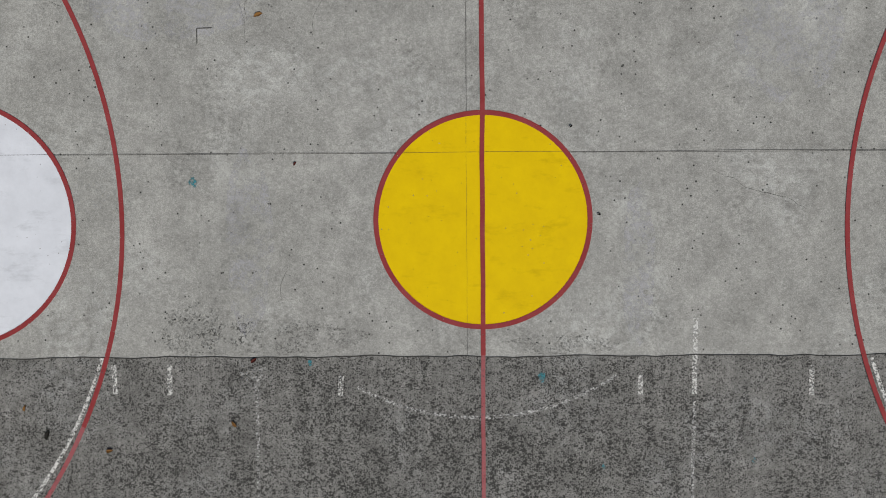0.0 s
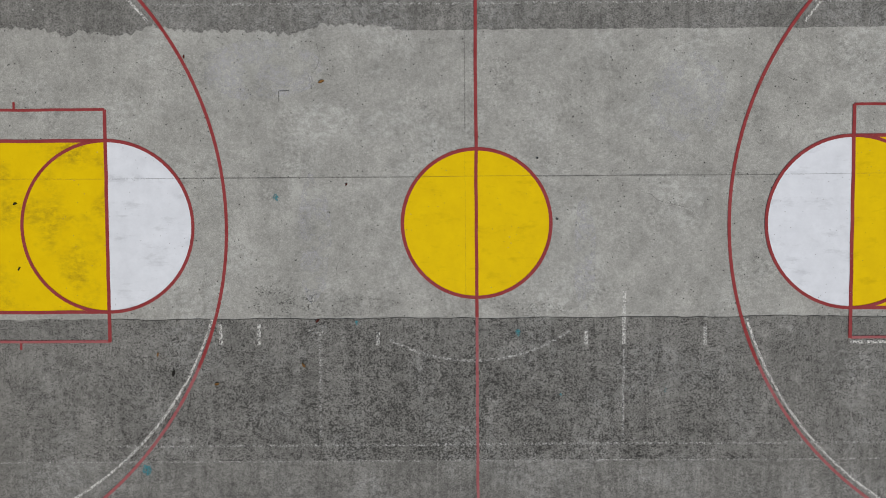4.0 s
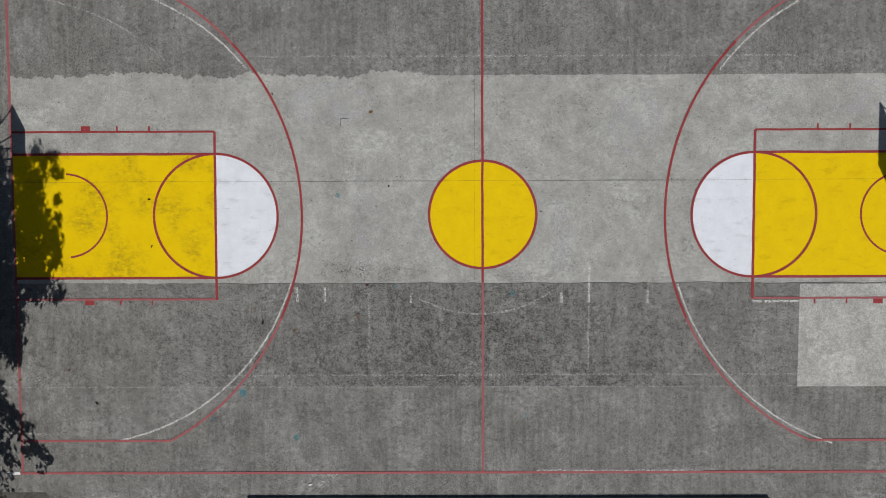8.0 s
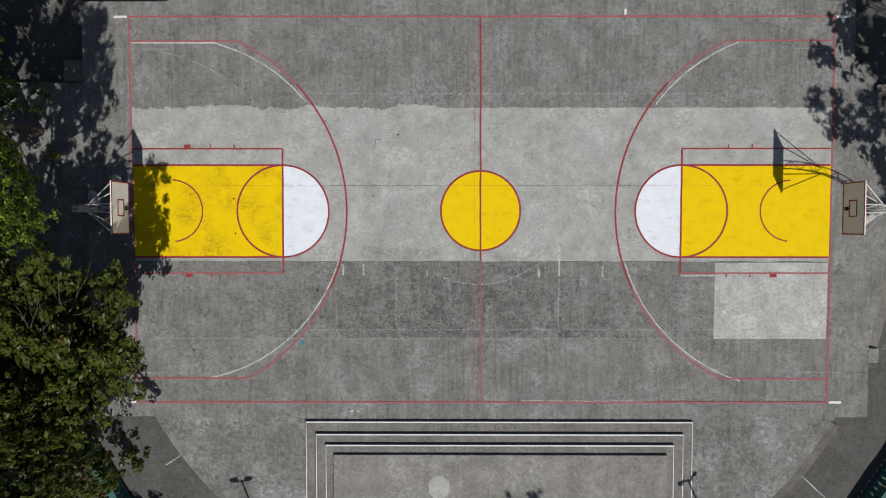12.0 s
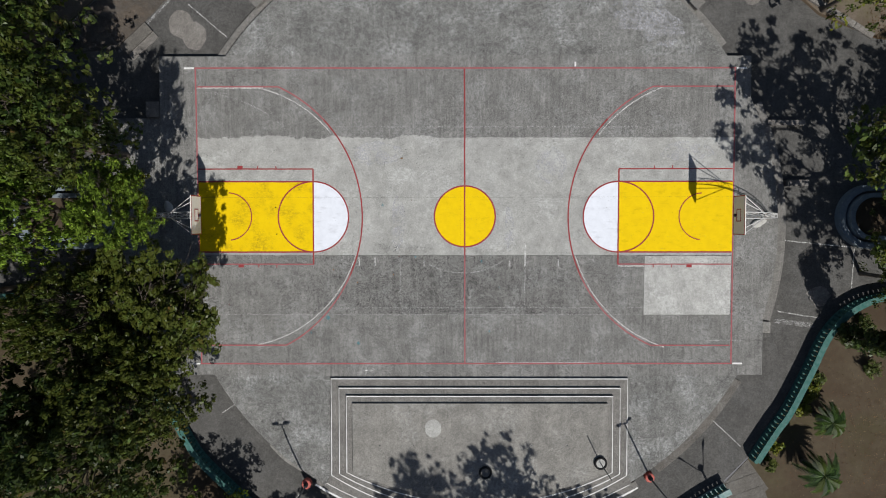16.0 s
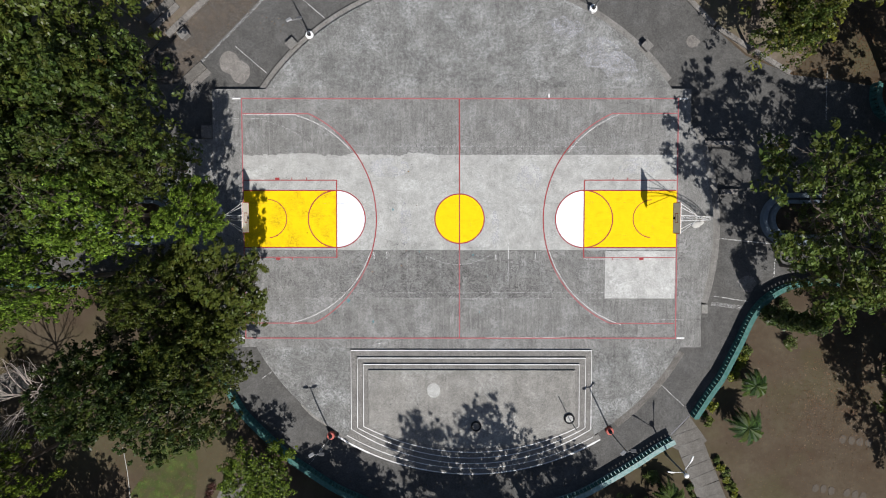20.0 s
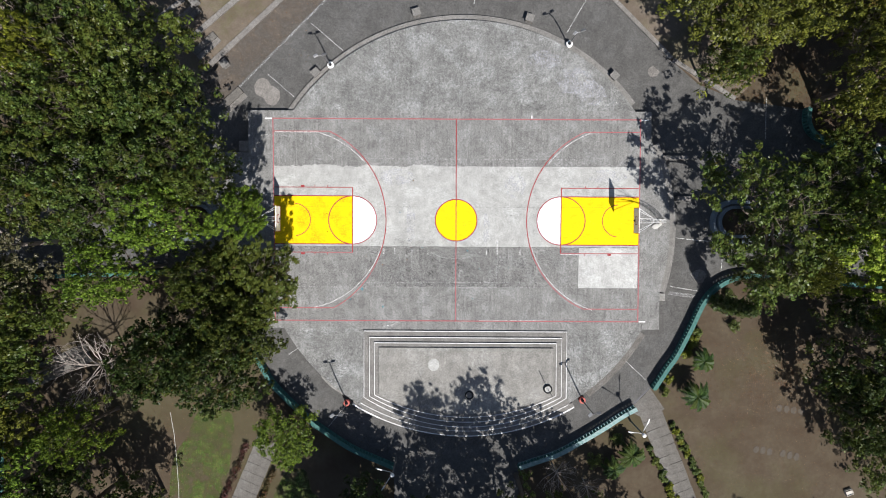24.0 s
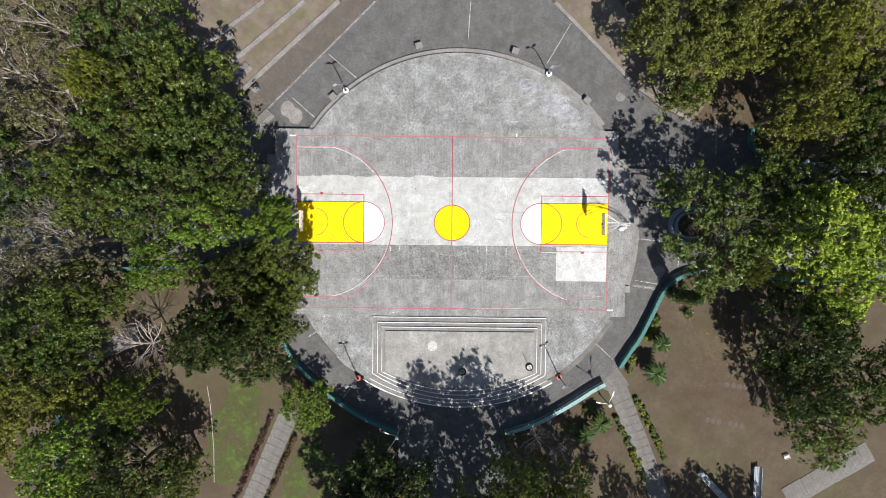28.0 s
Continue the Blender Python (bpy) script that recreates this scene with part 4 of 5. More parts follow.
def hoop(label):
    """A backboard on a curved lattice arm; the board's face lies at x = 0 and looks to -x, the foot at x = 3.1."""
    h = new("basketball_hoop")
    tagged(h, label, "basketball hoop", "hoops of the court")
    bm = bmesh.new()
    box(bm, 0.0, 0.035, -0.92, 0.92, 2.7, 3.9, 0.006)
    board = part("backboard", bm, BOARD, h)
    for y0, y1, z0, z1 in ((-0.92, 0.92, 3.855, 3.9), (-0.92, 0.92, 2.7, 2.745), (-0.92, -0.875, 2.745, 3.855), (0.875, 0.92, 2.745, 3.855)):
        bm = bmesh.new()
        box(bm, -0.008, 0.0, y0, y1, z0, z1)
        part("border", bm, BOARD_RED, board)
    for y0, y1, z0, z1 in ((-0.3, 0.3, 3.45, 3.5), (-0.3, 0.3, 3.05, 3.1), (-0.3, -0.255, 3.1, 3.45), (0.255, 0.3, 3.1, 3.45)):
        bm = bmesh.new()
        box(bm, -0.008, 0.0, y0, y1, z0, z1)
        part("target_line", bm, BOARD_RED, board)
    bm = bmesh.new()
    box(bm, -0.10, 0.0, -0.07, 0.07, 2.92, 3.04, 0.01)
    part("rim_bracket", bm, DARK_STEEL, h)
    mid = [(0.06 + 2.82 * math.cos(radians(a)) ** 0.9, 2.92 * math.sin(radians(a)) ** 0.95) for a in range(0, 89, 6)] + [(0.06, 2.92)]
    inner, outer = [], []
    for k, (x, z) in enumerate(mid):
        a, b = mid[max(k - 1, 0)], mid[min(k + 1, len(mid) - 1)]
        d = Vector((b[0] - a[0], b[1] - a[1])).normalized()
        g = 0.20 - 0.005 * k
        outer.append((x + d.y * g, z - d.x * g))
        inner.append((x - d.y * g, z + d.x * g))
    last = len(mid) - 1
    half = [0.06 + 0.10 * k / last for k in range(last + 1)]
    top = {q: [(x, q * half[k], max(z, 0.02)) for k, (x, z) in enumerate(outer)] for q in (-1, 1)}
    low = [(x, 0.0, max(z, 0.02)) for x, z in inner]
    for line in (top[-1], top[1], low):
        bm = bmesh.new()
        tube(bm, line, 0.022, 6)
        part("chord", bm, STEEL_WHITE, h)
    bm = bmesh.new()
    for k in range(last):
        for q in (-1, 1):
            a, b = (low, top[q]) if k % 2 else (top[q], low)
            bar(bm, a[k], b[k + 1], 0.015)
        if k % 3 == 2:
            bar(bm, top[-1][k], top[1][k], 0.015)
    part("lattice", bm, STEEL_WHITE, h)
    for y in (-0.85, 0.85):
        for z in (2.8, 3.82):
            bm = bmesh.new()
            bar(bm, (1.55, 0.1 if y > 0 else -0.1, 2.62), (0.05, y, z), 0.02)
            part("strut", bm, STEEL_WHITE, h)
    bm = bmesh.new()
    for y in (-0.6, 0.0, 0.6):
        bar(bm, (0.05, y, 2.75), (0.05, y, 3.85), 0.02)
    for z in (2.75, 3.85):
        bar(bm, (0.05, -0.88, z), (0.05, 0.88, z), 0.02)
    part("back_frame", bm, STEEL_WHITE, board)
    bm = bmesh.new()
    box(bm, 2.68, 3.08, -0.2, 0.2, 0.0, 0.1, 0.02)
    part("foot", bm, CONC_KERB, h)
    return h


east_hoop = hoop("ringless white backboard with red border on a curved lattice arm")
east_hoop.matrix_world = pose(12.8, 0.03, 0)
copy_thing(east_hoop, pose(-12.78, 0.05, 0, 0, 0, 180))


def sack(x, y, rz, r):
    bm = bmesh.new()
    bmesh.ops.create_icosphere(bm, subdivisions=3, radius=1)
    for v in bm.verts:
        n = noise.noise(v.co * 2.3 + Vector((x, y, 0)))
        v.co = Vector((v.co.x * r * (1 + 0.25 * n), v.co.y * r * 0.62 * (1 + 0.2 * n), max(-0.02, v.co.z * r * 0.28 * (1 + 0.5 * n) + r * 0.2)))
    ob = part("ballast_sack", bm, SACK, None, "", True)
    ob.matrix_world = pose(x, y, 0.0, 0, 0, rz)
    return tagged(ob, "dirty white ballast sack beside the hoop's foot", "sack")


sack(15.25, -0.36, 15, 0.32)
sack(15.6, -0.2, 60, 0.22)
sack(-15.5, 0.5, 110, 0.36)


# ---- lamps ----
LAMP_RED = coat("red_base_paint", (0.42, 0.105, 0.085), 0.6, (0.34, 0.14, 0.12), 0, 3.0, film=False)
LAMP_WHITE = coat("white_base_paint", (0.72, 0.72, 0.70), 0.4, (0.5, 0.5, 0.48), 0, 3.0, film=False)
POLE_GREY = plain("grey_pole_paint", (0.15, 0.15, 0.15), 0.5, 0.3)
LAMP_GREY = plain("pale_grey_lamp_paint", (0.3, 0.3, 0.3), 0.45, 0.0, 0.3)
GLASS_WHITE = plain("milky_lamp_glass", (0.80, 0.80, 0.78), 0.25, 0, 0.1)


def court_lamp(x, y, z, rz, base_mat, label, ox=0.0, oy=0.35, top=4.6):
    """A pole whose upper end bends by (ox, oy) towards the court."""
    lamp = holder("floodlight_pole", (x, y, z), rz, label, "floodlight", "floodlights round the court")
    bm = bmesh.new()
    lathe(bm, [(0.26, 0.0), (0.26, 0.3), (0.22, 0.34), (0.13, 0.345)], 8)
    part("base", bm, base_mat, lamp)
    # Upper base made dark steel; its dark colour stands in for the pole's shade.
    bm = bmesh.new()
    lathe(bm, [(0.12, 0.346), (0.12, 0.5), (0.07, 0.6), (0.045, 0.62)], 10)
    part("shade_dark_cap", bm, DARK_STEEL, lamp)
    bm = bmesh.new()
    tube(bm, [(0, 0, 0.6), (ox * 0.1, oy * 0.1, top * 0.5), (ox * 0.4, oy * 0.4, top * 0.8), (ox, oy, top)], [0.045, 0.042, 0.038, 0.033], 10)
    part("pole", bm, POLE_GREY, lamp)
    bm = bmesh.new()
    tube(bm, [(ox - 0.3, oy, top - 0.05), (ox + 0.3, oy, top - 0.05)], 0.03, 8)
    part("cross_arm", bm, POLE_GREY, lamp)
    for s, tilt in ((-1, 28), (1, -8)):
        bm = bmesh.new()
        box(bm, -0.16, 0.16, -0.10, 0.10, -0.05, 0.05, 0.02)
        bmesh.ops.rotate(bm, verts=bm.verts[:], cent=(0, 0, 0), matrix=Matrix.Rotation(radians(-35), 3, "X") @ Matrix.Rotation(radians(tilt), 3, "Z"))
        bmesh.ops.translate(bm, verts=bm.verts[:], vec=(ox + s * 0.3, oy + 0.02, top + 0.06))
        part("floodlight", bm, POLE_GREY if s > 0 else LAMP_GREY, lamp)
    return lamp


court_lamp(-8.36, -14.1, 0.0, 6, LAMP_RED, "floodlight pole on a red-painted octagonal base", 0.0, 0.36)
court_lamp(9.88, -13.9, ROAD_Z, 12, LAMP_RED, "floodlight pole on a red-painted octagonal base", -0.1, 0.38, 5.0)
court_lamp(-9.6, 11.75, -0.22, 10, LAMP_WHITE, "floodlight pole on a white-painted octagonal base", 0.02, -0.5, 4.8)
court_lamp(8.5, 13.4, -0.22, 20, LAMP_WHITE, "floodlight pole on a white-painted octagonal base", -0.3, -0.35, 4.6)


def street_lamp(x, y, rz):
    lamp = holder("street_lamp", (x, y, ROAD_Z - 0.03), rz, "white street lamp with two curved arms and a globe", "street lamp", "street lamps behind the balustrade")
    bm = bmesh.new()
    tube(bm, [(0, 0, 0), (0, 0, 0.5), (0, 0, 3.4)], [0.09, 0.06, 0.05], 10)
    part("pole", bm, POLE_GREY, lamp)
    for a in (163, 80):
        d = Vector((math.cos(radians(a)), math.sin(radians(a)), 0))
        bm = bmesh.new()
        tube(bm, [Vector((0, 0, 3.1)) + d * u + Vector((0, 0, h)) for u, h in ((0, 0), (0.3, 0.12), (0.6, 0.35), (0.95, 0.62))], 0.026, 8)
        part("arm", bm, STEEL_WHITE, lamp)
        bm = bmesh.new()
        tube(bm, [Vector((0, 0, 3.1)) + d * u + Vector((0, 0, h)) for u, h in ((0.85, 0.55), (1.1, 0.72), (1.35, 0.8))], [0.035, 0.06, 0.03], 10)
        part("lamp_head", bm, GLASS_WHITE, lamp)
    bm = bmesh.new()
    bmesh.ops.create_uvsphere(bm, u_segments=16, v_segments=10, radius=0.16, matrix=Matrix.Translation((0, 0, 3.52)))
    part("globe", bm, GLASS_WHITE, lamp, "", True)
    return lamp


street_lamp(13.7, -15.55, 0)
street_lamp(-4.6, -18.6, 70)
street_lamp(30.0, 5.5, 190)
bm = bmesh.new()
tube(bm, [(0, 0, 0), (0, 0, 4.0)], [0.07, 0.045], 10)
ob = part("pole", bm, POLE_GREY, holder("utility_pole", (-20.7, 12.8, ROAD_Z - 0.02), 0, "thin grey pole beside the terraced strips", "pole"))


# ---- badminton post in a tyre, and a second tyre ----
RUBBER = plain("black_rubber", (0.018, 0.018, 0.018), 0.8)


def tyre_base(x, y, fill, label):
    t = holder("tyre_weight", (x, y, 0.48), 0, label, "tyre", "tyre weights on the stage")
    bm = bmesh.new()
    n, k = 24, 10
    rings = [[bm.verts.new(((0.285 + 0.06 * math.cos(b)) * math.cos(a), (0.285 + 0.06 * math.cos(b)) * math.sin(a), 0.085 + 0.085 * math.sin(b))) for b in (2 * math.pi * j / k for j in range(k))] for a in (2 * math.pi * i / n for i in range(n))]
    for i in range(n):
        for j in range(k):
            bm.faces.new((rings[i][j], rings[(i + 1) % n][j], rings[(i + 1) % n][(j + 1) % k], rings[i][(j + 1) % k]))
    part("tyre", bm, RUBBER, t, "", True)
    bm = bmesh.new()
    lathe(bm, [(0.265, 0.0), (0.265, 0.11)], 20)
    part("filling", bm, fill, t)
    return t


post_base = tyre_base(7.08, -12.86, CONC_PATCH, "tyre filled with pale concrete that holds a thin post")
bm = bmesh.new()
tube(bm, [(0, 0, 0.05), (0, 0, 2.4)], 0.024, 8)
part("post", bm, POLE_GREY, post_base)
tyre_base(1.07, -13.35, CONC_STAGE, "old black tyre lying on the stage")
for x in (-4.45, -2.7, 3.5, 5.35):
    bm = bmesh.new()
    lathe(bm, [(0.035, 0.0), (0.03, 0.006)], 10, (x - 0.76, -11.95 + 12, 0.481))
    part("post_socket", bm, DARK_STEEL, stage)


# ---- kerbs, blocks, planter, low steps ----
def block(x, y, z, rz, sx=0.55, sy=0.5, h=0.5):
    ob = holder("concrete_block", (x, y, z), rz, "low square concrete block with a worn top", "block", "blocks along the rim")
    bm = bmesh.new()
    box(bm, -sx / 2, sx / 2, -sy / 2, sy / 2, 0, h, 0.02)
    part("body", bm, CONC_KERB, ob)
    bm = bmesh.new()
    box(bm, -sx / 2 - 0.03, sx / 2 + 0.03, -sy / 2 - 0.03, sy / 2 + 0.03, h + 0.001, h + 0.07, 0.015)
    part("cap", bm, CONC_STAGE, ob)


for x, y, rz in ((-3.1, 15.75, 15), (5.5, 15.35, -18), (-10.75, 11.2, 42), (11.95, 11.05, -45), (-19.95, 16.5, 40), (-17.7, 11.85, 40)):
    block(x, y, ROAD_Z - 0.01, rz)


def kerb(a, b, w=0.3, h=0.14, label="low concrete kerb beside the planted strip", mat=None):
    d = math.degrees(math.atan2(b[1] - a[1], b[0] - a[0]))
    k = holder("kerb", (*a, ROAD_Z - 0.03), d, label, "kerb", "kerbs beside the road")
    length, x, n = math.dist(a, b), 0.0, 0
    while x < length - 0.05:
        e = min(length, x + 1.5)
        bm = bmesh.new()
        box(bm, x + 0.006, e - 0.006, -w / 2, w / 2, 0.0, h, 0.015)
        part("kerb_stone", bm, mat or CONC_KERB, k)
        x = e


kerb((-24.0, 14.5), (-17.0, 19.7), 0.35)
kerb((-20.6, 13.65), (-13.4, 19.7), 0.42)
kerb((-18.9, 11.85), (-10.3, 19.75), 0.42)
kerb((9.0, 19.8), (16.4, 12.45), 0.32, 0.16, "concrete kerb along the road's edge")
kerb((16.5, 12.35), (21.3, 9.4), 0.32, 0.16, "concrete kerb along the road's edge")


for name, pts, z, lab in (
    ("terrace", [(-9.95, 20.1), (-18.55, 12.3), (-22.5, 8.7), (-27.0, 5.8), (-34.0, 12.0), (-26.0, 21.0), (-16.0, 27.0)], ROAD_Z - 0.02, "pale trodden earth terraces with thin dry grass"),
    ("verge", [(4.7, 24.6), (9.0, 19.95), (12.3, 16.85), (16.5, 12.4), (18.55, 10.65), (21.5, 9.45), (22.6, 10.6), (18.0, 16.0), (9.0, 27.0)], ROAD_Z - 0.022, "pale bare earth verge beside the kerb"),
):
    bm = bmesh.new()
    sheet(bm, pts, z)
    bmesh.ops.triangulate(bm, faces=bm.faces[:])
    tagged(part(name, bm, TERRACE), lab, "ground", kind="structure")


def step_slab(x, y, rz, sx, sy, h, label="low concrete step beside the terraced strips"):
    ob = holder("step_slab", (x, y, ROAD_Z - 0.03), rz, label, "step", "steps of the terraces")
    bm = bmesh.new()
    box(bm, -sx / 2, sx / 2, -sy / 2, sy / 2, 0, h, 0.015)
    part("tread", bm, CONC_PATH, ob)
    bm = bmesh.new()
    box(bm, -sx / 2, sx / 2, sy / 2 + 0.002, sy / 2 + 0.4, 0, h / 2, 0.015)
    part("tread", bm, CONC_KERB, ob)


step_slab(-20.9, 15.0, 40, 3.2, 0.5, 0.22)
step_slab(-19.3, 13.4, 222, 2.2, 0.5, 0.22)
step_slab(-17.2, 9.35, 222, 1.8, 0.6, 0.2)

# white lines on the asphalt
road_ob = bpy.data.objects["road"]


def road_line(*bands, width=0.07, mat=PAINT_OLD_WHITE):
    bm = bmesh.new()
    for b in bands:
        ribbon(bm, b, width, ROAD_Z + 0.005)
    part("painted_line", bm, mat, road_ob)


road_line(wander((-18.2, 8.65), (-7.0, 19.8)), width=0.14, mat=PAINT_FAINT)
for a, b in (((1.5, 19.9), (1.28, 16.5)), ((10.5, 18.0), (8.4, 14.4)), ((-11.2, 15.05), (-8.7, 12.95)), ((-14.5, 11.15), (-12.5, 9.45)), ((16.9, -1.25), (20.4, -1.6)), ((20.64, -1.7), (20.54, -3.78)), ((16.62, -5.02), (18.87, -5.38)), ((13.3, -10.9), (14.8, -12.3)), ((-13.0, -10.5), (-12.1, -9.9)), ((-9.9, -16.2), (-8.9, -14.9)), ((23.7, 9.5), (23.7, 6.4))):
    road_line(wander(a, b), width=0.055, mat=PAINT_TICK)
road_line(wander((16.5, -5.52), (18.58, -5.78)), width=0.26, mat=PAINT_FAINT)
for x, y, r in ((-14.9, 10.1, 0.72), (-14.2, 9.5, 0.72), (15.0, 11.45, 0.4), (18.85, -4.2, 0.55)):
    bm = bmesh.new()
    sheet(bm, [(x + r * (1 + (0.14 if x < 0 else 0.55) * noise.noise((math.cos(a) * 1.7 + x, math.sin(a) * 1.7, y))) * math.cos(a) * 0.92, y + r * (1 + 0.14 * noise.noise((math.cos(a) * 1.7, math.sin(a) * 1.7 + y, x))) * math.sin(a)) for a in (2 * math.pi * k / 40 for k in range(40))], ROAD_Z + (0.004 if r > 0.5 and x < -14.5 else 0.008))
    part("mortar_patch", bm, CONC_KERB, road_ob)
bm = bmesh.new()
sheet(bm, [(-1.66 - 0.76 + 0.42 * (1 + 0.2 * noise.noise((math.cos(a) * 2, math.sin(a) * 2, 7.0))) * math.cos(a), -11.05 + 12 + 0.48 * math.sin(a)) for a in (2 * math.pi * k / 36 for k in range(36))], 0.484)
part("mortar_patch", bm, CONC_LIGHT, stage)

# raised walks beside the slab, west and east
for pts, z in (([(-19.2, -3.0), (XW - 0.02, -3.0), (XW - 0.02, 5.15), (-19.2, 5.15)], -0.06),):
    bm = bmesh.new()
    prism(bm, pts, ROAD_Z - 0.02, z)
    tagged(part("pavement", bm, CONC_GREY), "raised concrete walk beside the slab", "pavement", kind="structure")
east = holder("rim_kerb", (0, 0, 0), 0, "low concrete kerb along the slab's east rim", "kerb", kind="structure")
bm = bmesh.new()
prism(bm, ring_pts(CX, CY, CR + 0.5, -17.5, 24, 30) + ring_pts(CX, CY, CR + 0.05, 24, -17.5, 30), ROAD_Z - 0.02, ROAD_Z + 0.24)
bmesh.ops.triangulate(bm, faces=[f for f in bm.faces if len(f.verts) > 4])
part("step", bm, CONC_STAGE, east)
bm = bmesh.new()
prism(bm, ring_pts(CX, CY, CR + 0.55, -53, -30, 24) + ring_pts(CX, CY, CR + 0.01, -30, -53, 24), ROAD_Z - 0.02, ROAD_Z + 0.12)
bmesh.ops.triangulate(bm, faces=[f for f in bm.faces if len(f.verts) > 4])
part("step", bm, CONC_PATH, east, "dark stained concrete step")
bm = bmesh.new()
box(bm, 15.69, 16.12, -6.12, -5.52, ROAD_Z - 0.02, -0.06, 0.03)
part("end_block", bm, CONC_TOP, east)
bm = bmesh.new()
inner = ring_pts(CX, CY, CR + 0.012, 226.5, 234.5, 12)
prism(bm, inner + [(CX + (CR + 0.04 + 0.17 * math.sin(math.pi * (0.15 + 0.7 * (1 - k / 12))) + 0.05 * noise.noise((k * 0.9, 1.0, 4.0))) * math.cos(radians(234.5 - k * 8 / 12)), CY + (CR + 0.04 + 0.17 * math.sin(math.pi * (0.15 + 0.7 * (1 - k / 12))) + 0.05 * noise.noise((k * 0.9, 2.0, 4.0))) * math.sin(radians(234.5 - k * 8 / 12))) for k in range(13)], ROAD_Z - 0.02, -0.12)
bmesh.ops.triangulate(bm, faces=[f for f in bm.faces if len(f.verts) > 4])
part("broken_step", bm, CONC_TOP, east, "broken pale piece of step")
for x0, x1, y0, y1, z1, lab in ((16.85, 17.94, 1.6, 1.93, 0.0, "low concrete ledge beside the slab's east rim"), (15.75, 17.7, 4.75, 5.03, 0.0, "low concrete ledge beside the slab's east rim"), (-16.6, -15.93, 5.18, 6.0, 0.08, "small raised concrete ledge at the slab's west corner")):
    bm = bmesh.new()
    box(bm, x0, x1, y0, y1, ROAD_Z - 0.02, z1, 0.015)
    tagged(part("concrete_ledge", bm, CONC_KERB), lab, "ledge", "ledges of the slab")

TILE_BLUE = coat("grey_blue_tile_paint", (0.14, 0.175, 0.20), 0.6, (0.24, 0.26, 0.27), 0, 3.0, film=False)


def stadium(r, half, n=20):
    return [(half + r * math.cos(a), r * math.sin(a)) for a in (math.pi * (k / n - 0.5) for k in range(n + 1))] + [(-half + r * math.cos(a), r * math.sin(a)) for a in (math.pi * (k / n + 0.5) for k in range(n + 1))]


def ring_wall(name, r0, r1, half, h, mat, parent):
    """An oblong ring with round ends."""
    bm = bmesh.new()
    loops = [[bm.verts.new((x, y, z)) for x, y in stadium(r, half)] for r, z in ((r0, 0.0), (r1, 0.0), (r1, h), (r0, h))]
    n = len(loops[0])
    for a, b in zip(loops, loops[1:] + loops[:1]):
        for k in range(n):
            bm.faces.new((a[k], a[(k + 1) % n], b[(k + 1) % n], b[k]))
    return part(name, bm, mat, parent)


for x, lab in ((22.35, "long rounded grey-blue planter with a bench ring round a tree"), (-20.95, "long rounded grey-blue planter under the trees")):
    planter = holder("tree_planter", (x, 0.0, ROAD_Z - 0.02), 0, lab, "planter", "planters beside the court")
    ring_wall("bench_ring", 1.36, 1.68, 1.12, 0.45, TILE_BLUE, planter)
    ring_wall("footing", 1.235, 1.355, 1.12, 0.2, CONC_PATH, planter)
    ring_wall("inner_wall", 1.0, 1.23, 1.12, 0.7, TILE_BLUE, planter)
    bm = bmesh.new()
    prism(bm, stadium(0.995, 1.12), 0.0, 0.5)
    bmesh.ops.triangulate(bm, faces=[f for f in bm.faces if len(f.verts) > 4])
    part("soil", bm, SOIL, planter)


# ---- garden paths ----
def slab_path(a, b, width, count, label):
    d = math.degrees(math.atan2(b[1] - a[1], b[0] - a[0]))
    p = holder("garden_path", (*a, ROAD_Z - 0.03), d, label, "path", "garden paths")
    step = math.dist(a, b) / count
    bm = bmesh.new()
    box(bm, 0.004, step - 0.006, -width / 2, width / 2, -0.02, 0.05, 0.006)
    me = bpy.data.meshes.new("paving_slab")
    bm.to_mesh(me)
    bm.free()
    me.materials.append(CONC_PATH)
    for k in range(count):
        ob = new("paving_slab", me)
        ob.parent = p
        ob.location = (k * step, random.uniform(-0.03, 0.03), random.uniform(-0.008, 0.008))
        ob.rotation_euler = (0, 0, radians(random.uniform(-1.2, 1.2)))


bm = bmesh.new()
prism(bm, [(15.2, -13.0), (14.05, -14.28), (14.0, -15.0), (15.2, -15.6), (16.35, -14.6)], ROAD_Z - 0.05, ROAD_Z + 0.004)
tagged(part("pavement", bm, CONC_PATH), "worn concrete apron at the head of the slab path", "pavement", kind="structure")
bm = bmesh.new()
ribbon(bm, wander((13.95, -14.2), (15.2, -12.92)), 0.07, ROAD_Z + 0.009)
part("drain_slit", bm, DARK_STEEL, road_ob)
slab_path((14.9, -14.0), (21.0, -29.0), 1.75, 21, "concrete slab path between low plants")
slab_path((-14.6, -17.2), (-20.4, -31.0), 1.75, 20, "concrete slab path between dark red hedges")
slab_path((31.0, -25.0), (38.5, -20.5), 2.0, 9, "concrete slab path across the dry lawn")
STONE = plain("pale_flagstone", (0.082, 0.070, 0.057), 0.9, 0, 0.5)
